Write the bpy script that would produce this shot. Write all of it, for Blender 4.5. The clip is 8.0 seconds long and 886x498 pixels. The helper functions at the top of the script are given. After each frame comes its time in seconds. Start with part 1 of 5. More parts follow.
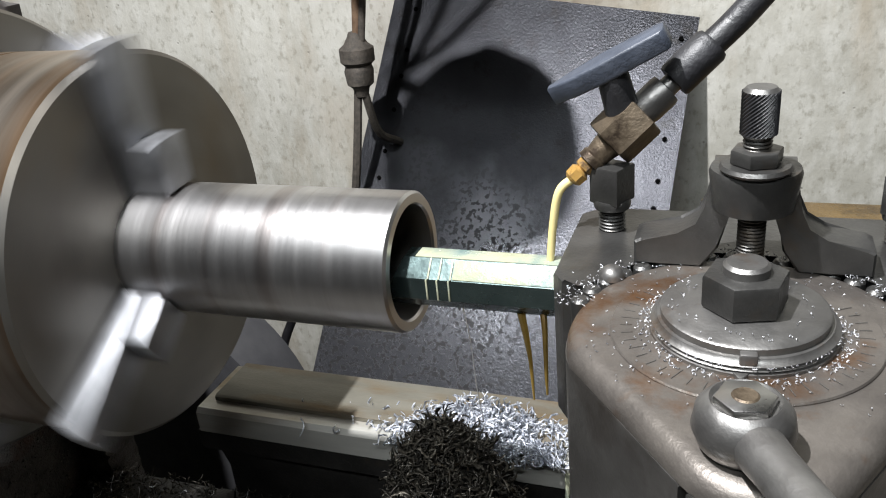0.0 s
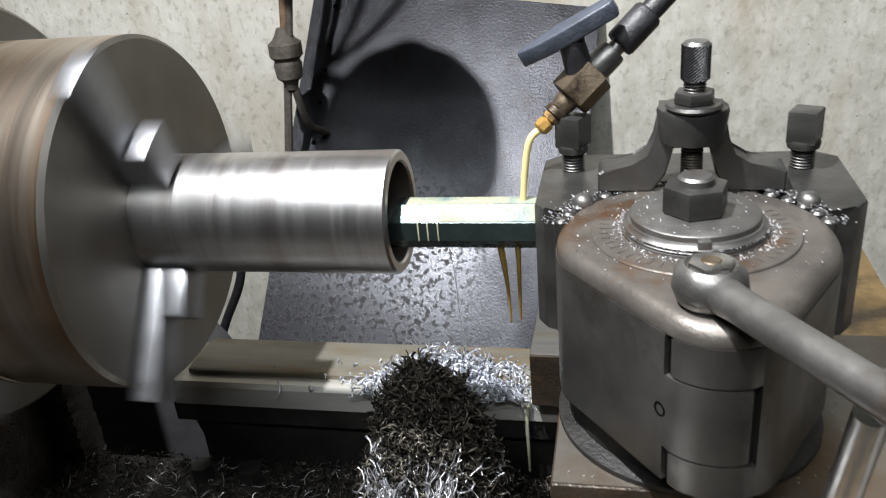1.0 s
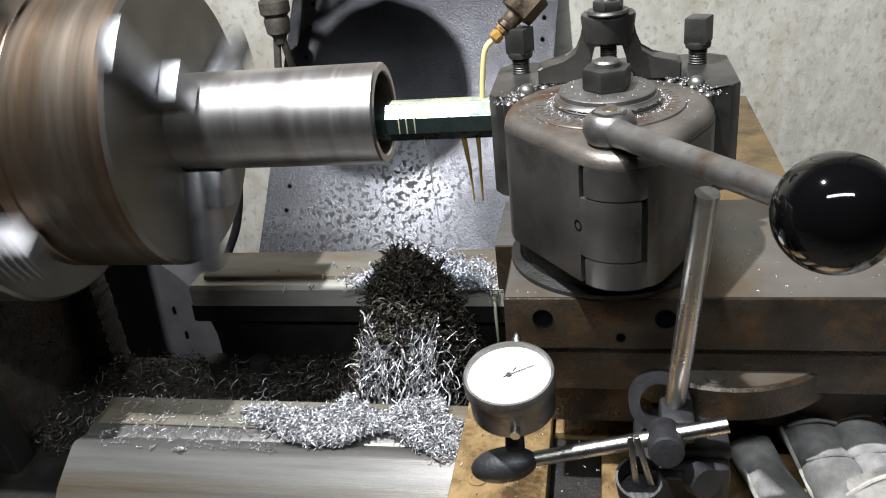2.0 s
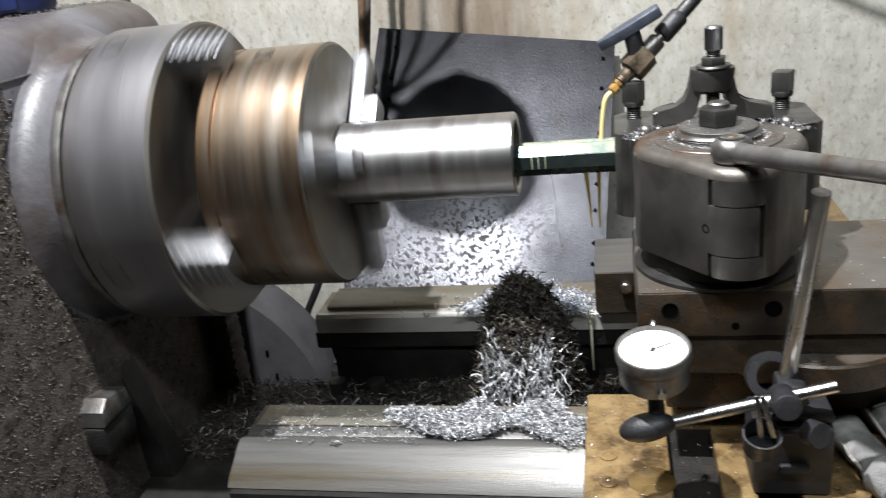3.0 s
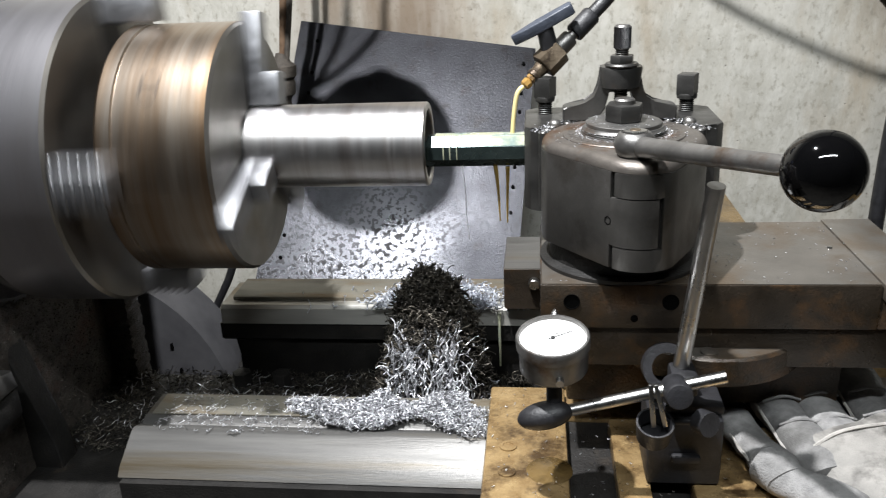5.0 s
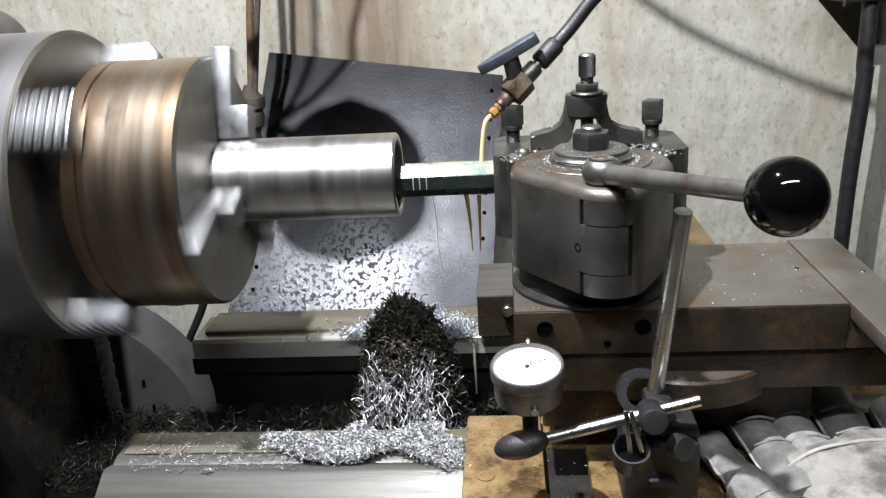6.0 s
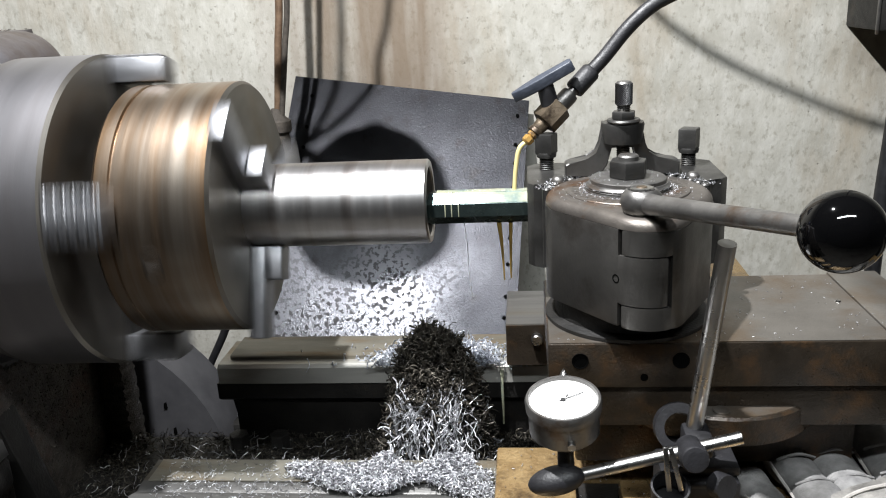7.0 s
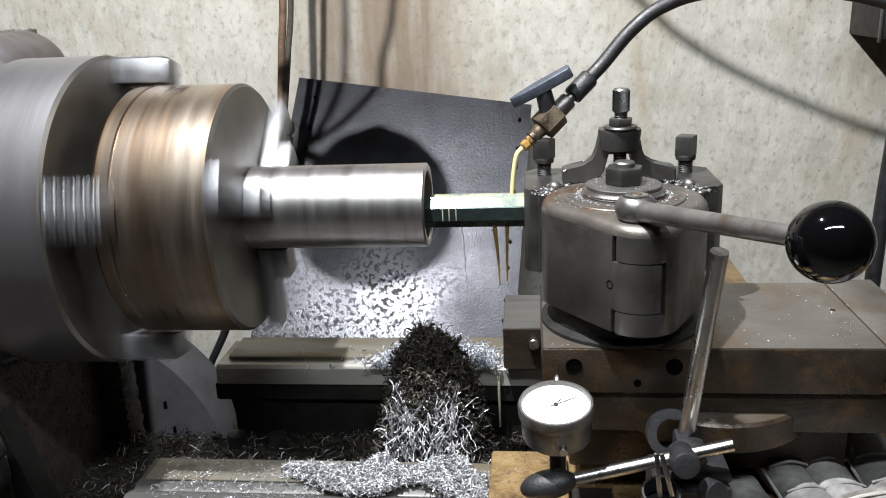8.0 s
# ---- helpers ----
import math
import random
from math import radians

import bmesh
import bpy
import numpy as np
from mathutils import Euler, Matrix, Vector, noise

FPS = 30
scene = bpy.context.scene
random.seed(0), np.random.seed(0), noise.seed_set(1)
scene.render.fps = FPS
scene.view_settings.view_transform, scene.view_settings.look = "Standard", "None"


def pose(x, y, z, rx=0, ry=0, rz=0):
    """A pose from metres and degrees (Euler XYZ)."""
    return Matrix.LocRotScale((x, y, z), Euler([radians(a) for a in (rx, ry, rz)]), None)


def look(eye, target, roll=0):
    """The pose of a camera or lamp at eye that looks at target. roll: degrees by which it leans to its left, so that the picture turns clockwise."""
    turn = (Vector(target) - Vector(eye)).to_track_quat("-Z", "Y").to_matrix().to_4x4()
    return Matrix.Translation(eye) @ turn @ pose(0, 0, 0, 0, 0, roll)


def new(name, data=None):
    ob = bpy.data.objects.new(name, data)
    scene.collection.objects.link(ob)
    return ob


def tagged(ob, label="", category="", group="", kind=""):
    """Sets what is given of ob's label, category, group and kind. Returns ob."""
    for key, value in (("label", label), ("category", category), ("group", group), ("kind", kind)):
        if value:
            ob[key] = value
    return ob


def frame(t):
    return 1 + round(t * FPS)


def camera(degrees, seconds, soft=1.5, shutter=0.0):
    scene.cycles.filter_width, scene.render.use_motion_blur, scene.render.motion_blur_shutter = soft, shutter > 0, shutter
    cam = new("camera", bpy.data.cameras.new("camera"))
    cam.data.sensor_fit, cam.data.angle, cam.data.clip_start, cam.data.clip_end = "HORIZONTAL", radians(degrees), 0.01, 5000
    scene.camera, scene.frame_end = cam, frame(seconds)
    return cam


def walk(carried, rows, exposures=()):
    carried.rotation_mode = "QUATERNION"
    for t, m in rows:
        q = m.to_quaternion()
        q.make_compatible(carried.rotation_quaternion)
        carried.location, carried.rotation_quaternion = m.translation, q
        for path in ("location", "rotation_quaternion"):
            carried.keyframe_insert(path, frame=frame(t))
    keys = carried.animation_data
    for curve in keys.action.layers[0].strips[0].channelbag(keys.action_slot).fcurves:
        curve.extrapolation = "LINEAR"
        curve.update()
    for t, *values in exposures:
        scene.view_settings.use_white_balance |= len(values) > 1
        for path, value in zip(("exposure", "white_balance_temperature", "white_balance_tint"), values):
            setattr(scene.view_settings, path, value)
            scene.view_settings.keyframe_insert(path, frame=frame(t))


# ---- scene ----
cam = camera(56.7, 8.0, soft=1.1, shutter=0.25)
PATH = [
    (0, (0.1687, -0.3791, 1.2965), (-0.5013, 1.3108, 0.4625), -5.67),
    (0.5, (0.1565, -0.4102, 1.3004), (-0.4282, 1.3101, 0.4645), -5.53),
    (1, (0.1401, -0.4702, 1.3001), (-0.2916, 1.2891, 0.4523), -5.58),
    (1.5, (0.1524, -0.5392, 1.2924), (-0.2160, 1.2151, 0.4054), -5.80),
    (1.7, (0.1729, -0.5660, 1.2921), (-0.2183, 1.1695, 0.3783), -6.38),
    (2.8, (0.120, -0.743, 1.303), (-0.259, 1.067, 0.542), -6.2),
    (3, (0.091, -0.765, 1.305), (-0.325, 1.056, 0.589), -6.7),
    (3.5, (0.053, -0.789, 1.305), (-0.529, 1.028, 0.705), -7.0),
    (4, (0.052, -0.793, 1.312), (-0.578, 1.028, 0.775), -5.9),
    (4.5, (0.072, -0.788, 1.297), (-0.354, 1.057, 0.654), -3.3),
    (4.7, (0.087, -0.778, 1.288), (-0.225, 1.064, 0.577), -2.3),
    (5.8, (0.113, -0.756, 1.284), (-0.036, 1.113, 0.589), -3.7),
    (6, (0.105, -0.763, 1.290), (-0.061, 1.120, 0.630), -3.5),
    (6.5, (0.097, -0.755, 1.291), (-0.098, 1.140, 0.682), -3.8),
    (7, (0.091, -0.753, 1.292), (-0.115, 1.143, 0.687), -3.2),
    (7.5, (0.095, -0.754, 1.294), (-0.117, 1.141, 0.691), -2.8),
    (8, (0.098, -0.756, 1.295), (-0.118, 1.140, 0.694), -2.6),
]
walk(cam, [(t, look(eye, target, roll)) for t, eye, target, roll in PATH])

# ---- light ----
world = bpy.data.worlds.new("workshop_air")
scene.world = world
world.use_nodes = True
world.node_tree.nodes["Background"].inputs[0].default_value = (0.9, 0.95, 1.0, 1)
world.node_tree.nodes["Background"].inputs[1].default_value = 0.02


def area_lamp(name, m, size, watts, colour):
    data = bpy.data.lights.new(name, "AREA")
    data.shape, data.size, data.energy, data.color = "DISK", size, watts, colour
    ob = new(name, data)
    ob.matrix_world = m
    return ob


LAMP = Vector((-0.20, -0.33, 2.2))
spot = bpy.data.lights.new("machine_lamp", "SPOT")
spot.energy, spot.color, spot.shadow_soft_size, spot.spot_size, spot.spot_blend = 180, (0.975, 0.98, 1.0), 0.015, radians(152), 0.6
new("machine_lamp", spot).matrix_world = look(LAMP, (-0.42, 0.22, 1.0))
# soft fill added over the operator to brighten sides facing the camera
strip = area_lamp("fill_tube", look((0.12, -1.15, 2.45), (0.12, -0.1, 1.0)), 1.2, 28, (0.92, 0.97, 1.0))
strip.data.shape, strip.data.size, strip.data.size_y = "RECTANGLE", 1.2, 0.08
scene.view_settings.exposure = 0.0


# ---- materials ----
def mat(name, c1, c2, rough=0.5, metal=0.0, scale=40.0, bump=0.15, stain=None, stain_scale=8.0, stain_lo=0.52, stain_hi=0.68,
        fine=400.0, stretch=(1, 1, 1), rough2=None, island=False):
    m = bpy.data.materials.new(name)
    m.use_nodes = True
    nt = m.node_tree
    n, l = nt.nodes, nt.links
    b = n["Principled BSDF"]
    tc = n.new("ShaderNodeTexCoord")
    mp = n.new("ShaderNodeMapping")
    mp.inputs["Scale"].default_value = stretch
    l.new(tc.outputs["Object"], mp.inputs["Vector"])

    def tex(sc, detail=5.0, rough_=0.6):
        t = n.new("ShaderNodeTexNoise")
        t.inputs["Scale"].default_value, t.inputs["Detail"].default_value, t.inputs["Roughness"].default_value = sc, detail, rough_
        l.new(mp.outputs["Vector"], t.inputs["Vector"])
        return t.outputs["Fac"]

    def ramp(src, lo, hi):
        r = n.new("ShaderNodeMapRange")
        r.inputs["From Min"].default_value, r.inputs["From Max"].default_value = lo, hi
        l.new(src, r.inputs["Value"])
        return r.outputs["Result"]

    def mix(fac, a, b_):
        x = n.new("ShaderNodeMix")
        x.data_type = "RGBA"
        l.new(fac, x.inputs["Factor"])
        for sock, v in ((x.inputs["A"], a), (x.inputs["B"], b_)):
            if isinstance(v, tuple):
                sock.default_value = (*v, 1)
            else:
                l.new(v, sock)
        return x.outputs["Result"]

    base = tex(scale)
    col = mix(ramp(base, 0.32, 0.68), c1, c2)
    if island:
        col = mix(n.new("ShaderNodeNewGeometry").outputs["Random Per Island"], c1, c2)
    grain = tex(fine, 3.0)
    if stain:
        blot = ramp(tex(stain_scale, 6.0, 0.65), stain_lo, stain_hi)
        col = mix(blot, col, stain)
    l.new(col, b.inputs["Base Color"])
    r = n.new("ShaderNodeMapRange")
    r.inputs["From Min"].default_value, r.inputs["From Max"].default_value = 0.3, 0.7
    r.inputs["To Min"].default_value, r.inputs["To Max"].default_value = rough, rough2 if rough2 is not None else min(1, rough + 0.18)
    l.new(tex(scale * 1.7), r.inputs["Value"])
    l.new(r.outputs["Result"], b.inputs["Roughness"])
    b.inputs["Metallic"].default_value = metal
    if bump:
        bp = n.new("ShaderNodeBump")
        bp.inputs["Strength"].default_value, bp.inputs["Distance"].default_value = bump, 0.002
        l.new(grain, bp.inputs["Height"])
        l.new(bp.outputs["Normal"], b.inputs["Normal"])
    return m


M = {
    "floor": mat("oily_floor", (0.12, 0.11, 0.10), (0.2, 0.19, 0.17), 0.6, 0, 4, 0.3, (0.05, 0.04, 0.03), 2),
    "oil_drip": mat("amber_oil_drip", (0.14, 0.090, 0.018), (0.22, 0.145, 0.034), 0.08, 0, 40, 0.0),
    "plate": mat("steel_plate", (0.036, 0.037, 0.042), (0.060, 0.061, 0.068), 0.30, 0.8, 9, 0.25, (0.034, 0.033, 0.034), 30, 0.56, 0.70, 300, rough2=0.38),
    "turned": mat("turned_steel", (0.46, 0.45, 0.447), (0.58, 0.57, 0.566), 0.29, 1, 14, 0.03, (0.42, 0.39, 0.38), 11, 0.50, 0.62, 200, stretch=(3, .12, .12), rough2=0.38),
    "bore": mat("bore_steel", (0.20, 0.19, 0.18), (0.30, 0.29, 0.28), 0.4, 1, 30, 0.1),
    "chuck_rust": mat("browned_steel", (0.34, 0.290, 0.240), (0.43, 0.375, 0.315), 0.30, 1, 20, 0.04, (0.27, 0.18, 0.11), 9, 0.40, 0.60, stretch=(3, .2, .2), rough2=0.38),
    "chuck_face": mat("chuck_face_steel", (0.17, 0.16, 0.145), (0.23, 0.22, 0.20), 0.36, 1, 20, 0.06, (0.2, 0.17, 0.13), 9),
    "chuck_grey": mat("grey_chuck_steel", (0.29, 0.284, 0.298), (0.36, 0.354, 0.368), 0.38, 1, 20, 0.06, (0.26, 0.24, 0.232), 6, stretch=(1, .2, .2), rough2=0.44),
    "jaw": mat("jaw_steel", (0.25, 0.255, 0.27), (0.34, 0.345, 0.36), 0.38, 1, 40, 0.05),
    "dark_steel": mat("oiled_dark_steel", (0.055, 0.054, 0.052), (0.105, 0.103, 0.099), 0.30, 0.75, 30, 0.12, (0.08, 0.062, 0.044), 18, 0.58, 0.72),
    "post_side": mat("blackened_steel", (0.085, 0.081, 0.076), (0.135, 0.130, 0.122), 0.30, 0.8, 22, 0.08, (0.045, 0.037, 0.030), 14, 0.5, 0.7),
    "post_top": mat("stained_steel_top", (0.105, 0.094, 0.086), (0.175, 0.158, 0.14), 0.34, 0.7, 30, 0.15, (0.115, 0.058, 0.026), 22, 0.52, 0.68),
    "ring": mat("worn_ring_steel", (0.15, 0.145, 0.14), (0.23, 0.225, 0.215), 0.33, 0.85, 40, 0.1, (0.11, 0.072, 0.046), 25, 0.55, 0.7),
    "bright": mat("bright_steel", (0.36, 0.355, 0.35), (0.48, 0.475, 0.46), 0.22, 1, 40, 0.04),
    "way": mat("ground_way_steel", (0.40, 0.395, 0.365), (0.54, 0.53, 0.49), 0.34, 0.45, 18, 0.1, (0.26, 0.20, 0.12), 7, 0.52, 0.7, stretch=(.3, 2, 2)),
    "front_way": mat("worn_front_way", (0.115, 0.113, 0.109), (0.19, 0.187, 0.178), 0.34, 0.6, 18, 0.12, (0.10, 0.082, 0.055), 9, 0.48, 0.66, stretch=(.15, 3, 3)),
    "way_top": mat("oily_way_top", (0.17, 0.162, 0.135), (0.26, 0.248, 0.208), 0.34, 0.5, 18, 0.12, (0.18, 0.12, 0.055), 10, 0.48, 0.66, stretch=(.5, 2, 2)),
    "cast_dark": mat("black_cast_iron", (0.006, 0.0057, 0.0054), (0.019, 0.0175, 0.016), 0.45, 0.1, 30, 0.4, (0.038, 0.028, 0.019), 12, 0.6, 0.75),
    "grey_paint": mat("grey_machine_paint", (0.060, 0.059, 0.066), (0.094, 0.092, 0.100), 0.32, 0, 14, 0.25, (0.040, 0.031, 0.027), 6, 0.42, 0.62, 120),
    "slide": mat("slide_cast_iron", (0.018, 0.014, 0.010), (0.044, 0.034, 0.025), 0.24, 0.3, 26, 0.35, (0.075, 0.042, 0.020), 20, 0.50, 0.64, rough2=0.40),
    "slide_top": mat("ground_slide_top", (0.125, 0.115, 0.102), (0.19, 0.176, 0.157), 0.30, 0.6, 14, 0.10, (0.12, 0.082, 0.048), 9, 0.48, 0.66, rough2=0.44),
    "oily": mat("oily_brown_iron", (0.22, 0.14, 0.06), (0.36, 0.25, 0.12), 0.22, 0.3, 60, 0.5, (0.075, 0.045, 0.02), 26, 0.5, 0.64, 250),
    "chip_dark": mat("burnt_chips", (0.022, 0.020, 0.018), (0.15, 0.135, 0.11), 0.34, 0.6, 200, 0, island=True),
    "grit": mat("oily_grit", (0.022, 0.019, 0.017), (0.20, 0.178, 0.155), 0.38, 0.45, 200, 0, island=True),
    "chip_silver": mat("silver_chips", (0.20, 0.20, 0.215), (0.90, 0.91, 0.94), 0.34, 0.75, 200, 0, island=True),
    "chip_blue": mat("blued_chips", (0.46, 0.49, 0.56), (0.86, 0.88, 0.93), 0.36, 0.65, 200, 0, island=True),
    "black": mat("black_plastic", (0.0012, 0.0012, 0.0014), (0.002, 0.002, 0.0022), 0.04, 0, 30, 0.0, rough2=0.07),
    "rubber": mat("dark_rubber", (0.008, 0.008, 0.009), (0.021, 0.021, 0.024), 0.40, 0, 60, 0.2),
    "valve_blue": mat("blue_grey_plastic", (0.026, 0.032, 0.046), (0.055, 0.064, 0.084), 0.42, 0, 60, 0.2),
    "brass": mat("dirty_brass", (0.10, 0.078, 0.055), (0.20, 0.155, 0.105), 0.36, 0.7, 60, 0.2, (0.045, 0.032, 0.022), 60, 0.45, 0.6),
    "amber": mat("amber_fitting", (0.26, 0.15, 0.04), (0.42, 0.25, 0.07), 0.25, 0.3, 60, 0.1, (0.11, 0.07, 0.04), 120, 0.48, 0.62),
    "oil": mat("yellow_cutting_oil", (0.62, 0.52, 0.22), (0.72, 0.62, 0.31), 0.1, 0, 40, 0.0),
    "oil_pale": mat("pale_oil_film", (0.27, 0.28, 0.19), (0.40, 0.40, 0.29), 0.15, 0.0, 60, 0.2, (0.11, 0.17, 0.165), 30, 0.5, 0.7),
    "bar_green": mat("oiled_bar_steel", (0.05, 0.072, 0.072), (0.10, 0.135, 0.13), 0.16, 0.85, 30, 0.05),
    "white": mat("dial_white", (0.80, 0.80, 0.79), (0.84, 0.84, 0.83), 0.35, 0, 40, 0),
    "ink": mat("black_ink", (0.02, 0.02, 0.02), (0.03, 0.03, 0.03), 0.5, 0, 40, 0),
    "blue_bottle": mat("blue_plastic", (0.003, 0.009, 0.05), (0.006, 0.014, 0.078), 0.3, 0, 30, 0.05),
    "yellow": mat("yellow_grip", (0.27, 0.21, 0.025), (0.37, 0.29, 0.05), 0.45, 0, 40, 0.1, (0.07, 0.06, 0.035), 40, 0.48, 0.62),
    "glove": mat("grey_leather", (0.16, 0.158, 0.157), (0.31, 0.305, 0.298), 0.85, 0, 60, 0.7, (0.10, 0.098, 0.094), 14, 0.5, 0.7, 700),
    "glove_pale": mat("pale_leather", (0.30, 0.285, 0.26), (0.46, 0.44, 0.41), 0.8, 0, 25, 0.5, (0.15, 0.14, 0.125), 30, 0.5, 0.7, 500),
    "palm": mat("worn_palm_leather", (0.17, 0.165, 0.155), (0.34, 0.325, 0.30), 0.85, 0, 22, 0.6, (0.10, 0.095, 0.088), 26, 0.46, 0.62, 600),
    "grime": mat("dark_brown_coat", (0.016, 0.012, 0.010), (0.048, 0.033, 0.026), 0.42, 0, 25, 0.6, (0.075, 0.035, 0.025), 14, 0.55, 0.70, 300),
    "rope": mat("dirty_rope", (0.035, 0.03, 0.025), (0.08, 0.068, 0.055), 0.7, 0, 120, 0.5),
    "rust_pipe": mat("rusty_pipe", (0.10, 0.06, 0.035), (0.20, 0.13, 0.08), 0.6, 0.2, 60, 0.3),
    "red": mat("red_primer", (0.085, 0.024, 0.018), (0.13, 0.045, 0.036), 0.6, 0, 60, 0.2),
    "bucket": mat("grey_sheet_metal", (0.065, 0.065, 0.071), (0.095, 0.095, 0.101), 0.45, 0.2, 20, 0.1),
    "crust": mat("oily_chip_crust", (0.036, 0.031, 0.027), (0.100, 0.086, 0.074), 0.42, 0.2, 60, 0.9, (0.10, 0.052, 0.036), 10, 0.58, 0.72, 500),
    "dim_wall": mat("unseen_dark_wall", (0.05, 0.05, 0.048), (0.085, 0.085, 0.08), 0.9, 0, 3, 0.1),
}


def plate_glow():
    """Lamp's reflection painted as a brighter patch low on the splash plate, with dull dark blots."""
    n, l = M["plate"].node_tree.nodes, M["plate"].node_tree.links
    bs = n["Principled BSDF"]
    tc = n.new("ShaderNodeTexCoord")
    sep = n.new("ShaderNodeSeparateXYZ")
    l.new(tc.outputs["Object"], sep.inputs["Vector"])

    def noise_tex(scale, detail):
        t = n.new("ShaderNodeTexNoise")
        t.inputs["Scale"].default_value, t.inputs["Detail"].default_value = scale, detail
        l.new(tc.outputs["Object"], t.inputs["Vector"])
        return t.outputs["Fac"]

    def span(src, lo, hi):
        r = n.new("ShaderNodeMapRange")
        r.inputs["From Min"].default_value, r.inputs["From Max"].default_value = lo, hi
        l.new(src, r.inputs["Value"])
        return r.outputs["Result"]

    def math_(kind, a, b):
        x = n.new("ShaderNodeMath")
        x.operation = kind
        for k, v in enumerate((a, b)):
            if isinstance(v, float):
                x.inputs[k].default_value = v
            else:
                l.new(v, x.inputs[k])
        return x.outputs[0]

    def blend(fac, sock, value, colour):
        x = n.new("ShaderNodeMix")
        old = sock.links[0].from_socket
        names = ("A", "B", "Result")
        if colour:
            x.data_type = "RGBA"
        l.new(fac, x.inputs["Factor"])
        sel = [k for k in x.inputs if k.name in names and k.enabled]
        l.new(old, sel[0])
        sel[1].default_value = value
        l.new([k for k in x.outputs if k.enabled][0], sock)

    warp = math_("MULTIPLY", math_("SUBTRACT", noise_tex(7, 4.0), 0.5), 0.30)
    low = span(math_("ADD", sep.outputs["Z"], warp), 0.90, 0.76)
    side = span(math_("ADD", sep.outputs["X"], warp), 0.02, -0.14)
    patch = math_("MULTIPLY", low, side)
    blots = math_("MULTIPLY", span(noise_tex(125, 5.0), 0.52, 0.58), patch)
    blend(patch, bs.inputs["Base Color"], (0.15, 0.153, 0.168, 1), True)
    blend(patch, bs.inputs["Roughness"], 0.27, False)
    blend(blots, bs.inputs["Base Color"], (0.045, 0.044, 0.046, 1), True)
    blend(blots, bs.inputs["Roughness"], 0.55, False)


def concrete():
    m = bpy.data.materials.new("stained_concrete")
    m.use_nodes = True
    n, l = m.node_tree.nodes, m.node_tree.links
    bs = n["Principled BSDF"]
    tc = n.new("ShaderNodeTexCoord")

    def noise_tex(scale, stretch, detail=6.0, rough=0.65):
        mp = n.new("ShaderNodeMapping")
        mp.inputs["Scale"].default_value = stretch
        l.new(tc.outputs["Object"], mp.inputs["Vector"])
        t = n.new("ShaderNodeTexNoise")
        t.inputs["Scale"].default_value, t.inputs["Detail"].default_value, t.inputs["Roughness"].default_value = scale, detail, rough
        l.new(mp.outputs["Vector"], t.inputs["Vector"])
        return t.outputs["Fac"]

    def span(src, lo, hi, a=0.0, b_=1.0):
        r = n.new("ShaderNodeMapRange")
        for k, v in zip(("From Min", "From Max", "To Min", "To Max"), (lo, hi, a, b_)):
            r.inputs[k].default_value = v
        l.new(src, r.inputs["Value"])
        return r.outputs["Result"]

    def mix(fac, a, b_):
        x = n.new("ShaderNodeMix")
        x.data_type = "RGBA"
        l.new(fac, x.inputs["Factor"])
        for sock, v in ((x.inputs["A"], a), (x.inputs["B"], b_)):
            if isinstance(v, tuple):
                sock.default_value = (*v, 1)
            else:
                l.new(v, sock)
        return x.outputs["Result"]

    col = mix(span(noise_tex(5, (1, 1, 1)), 0.35, 0.65), (0.36, 0.347, 0.300), (0.50, 0.487, 0.435))
    col = mix(span(noise_tex(38, (1, 1, 0.5)), 0.45, 0.62, 0, 0.55), col, (0.55, 0.54, 0.495))
    col = mix(span(noise_tex(3.2, (1.6, 1, 0.45)), 0.50, 0.66, 0, 0.50), col, (0.29, 0.22, 0.135))
    col = mix(span(noise_tex(75, (1, 1, 0.7)), 0.53, 0.64, 0, 0.6), col, (0.25, 0.235, 0.19))
    sep = n.new("ShaderNodeSeparateXYZ")
    l.new(tc.outputs["Object"], sep.inputs["Vector"])
    runs = span(noise_tex(9, (1.0, 1, 0.10), 4.0), 0.38, 0.62, 0.25, 1.0)
    left, right_ = span(sep.outputs["X"], -0.46, -0.36), span(sep.outputs["X"], 0.02, -0.10)
    zone = n.new("ShaderNodeMath")
    zone.operation = "MULTIPLY"
    l.new(left, zone.inputs[0])
    l.new(right_, zone.inputs[1])
    drip_mask = n.new("ShaderNodeMath")
    drip_mask.operation = "MULTIPLY"
    l.new(zone.outputs[0], drip_mask.inputs[0])
    l.new(runs, drip_mask.inputs[1])
    col = mix(span(drip_mask.outputs[0], 0, 1, 0, 0.85), col, (0.17, 0.122, 0.08))
    vo = n.new("ShaderNodeTexVoronoi")
    vo.inputs["Scale"].default_value = 30
    l.new(tc.outputs["Object"], vo.inputs["Vector"])
    pits = span(vo.outputs["Distance"], 0.02, 0.075, 0.55, 0)
    col = mix(pits, col, (0.16, 0.15, 0.12))
    l.new(col, bs.inputs["Base Color"])
    bs.inputs["Roughness"].default_value = 0.88
    add = n.new("ShaderNodeMath")
    add.operation = "SUBTRACT"
    l.new(noise_tex(70, (1, 1, 0.6)), add.inputs[0])
    l.new(pits, add.inputs[1])
    bp = n.new("ShaderNodeBump")
    bp.inputs["Strength"].default_value, bp.inputs["Distance"].default_value = 0.5, 0.004
    l.new(add.outputs[0], bp.inputs["Height"])
    l.new(bp.outputs["Normal"], bs.inputs["Normal"])
    return m


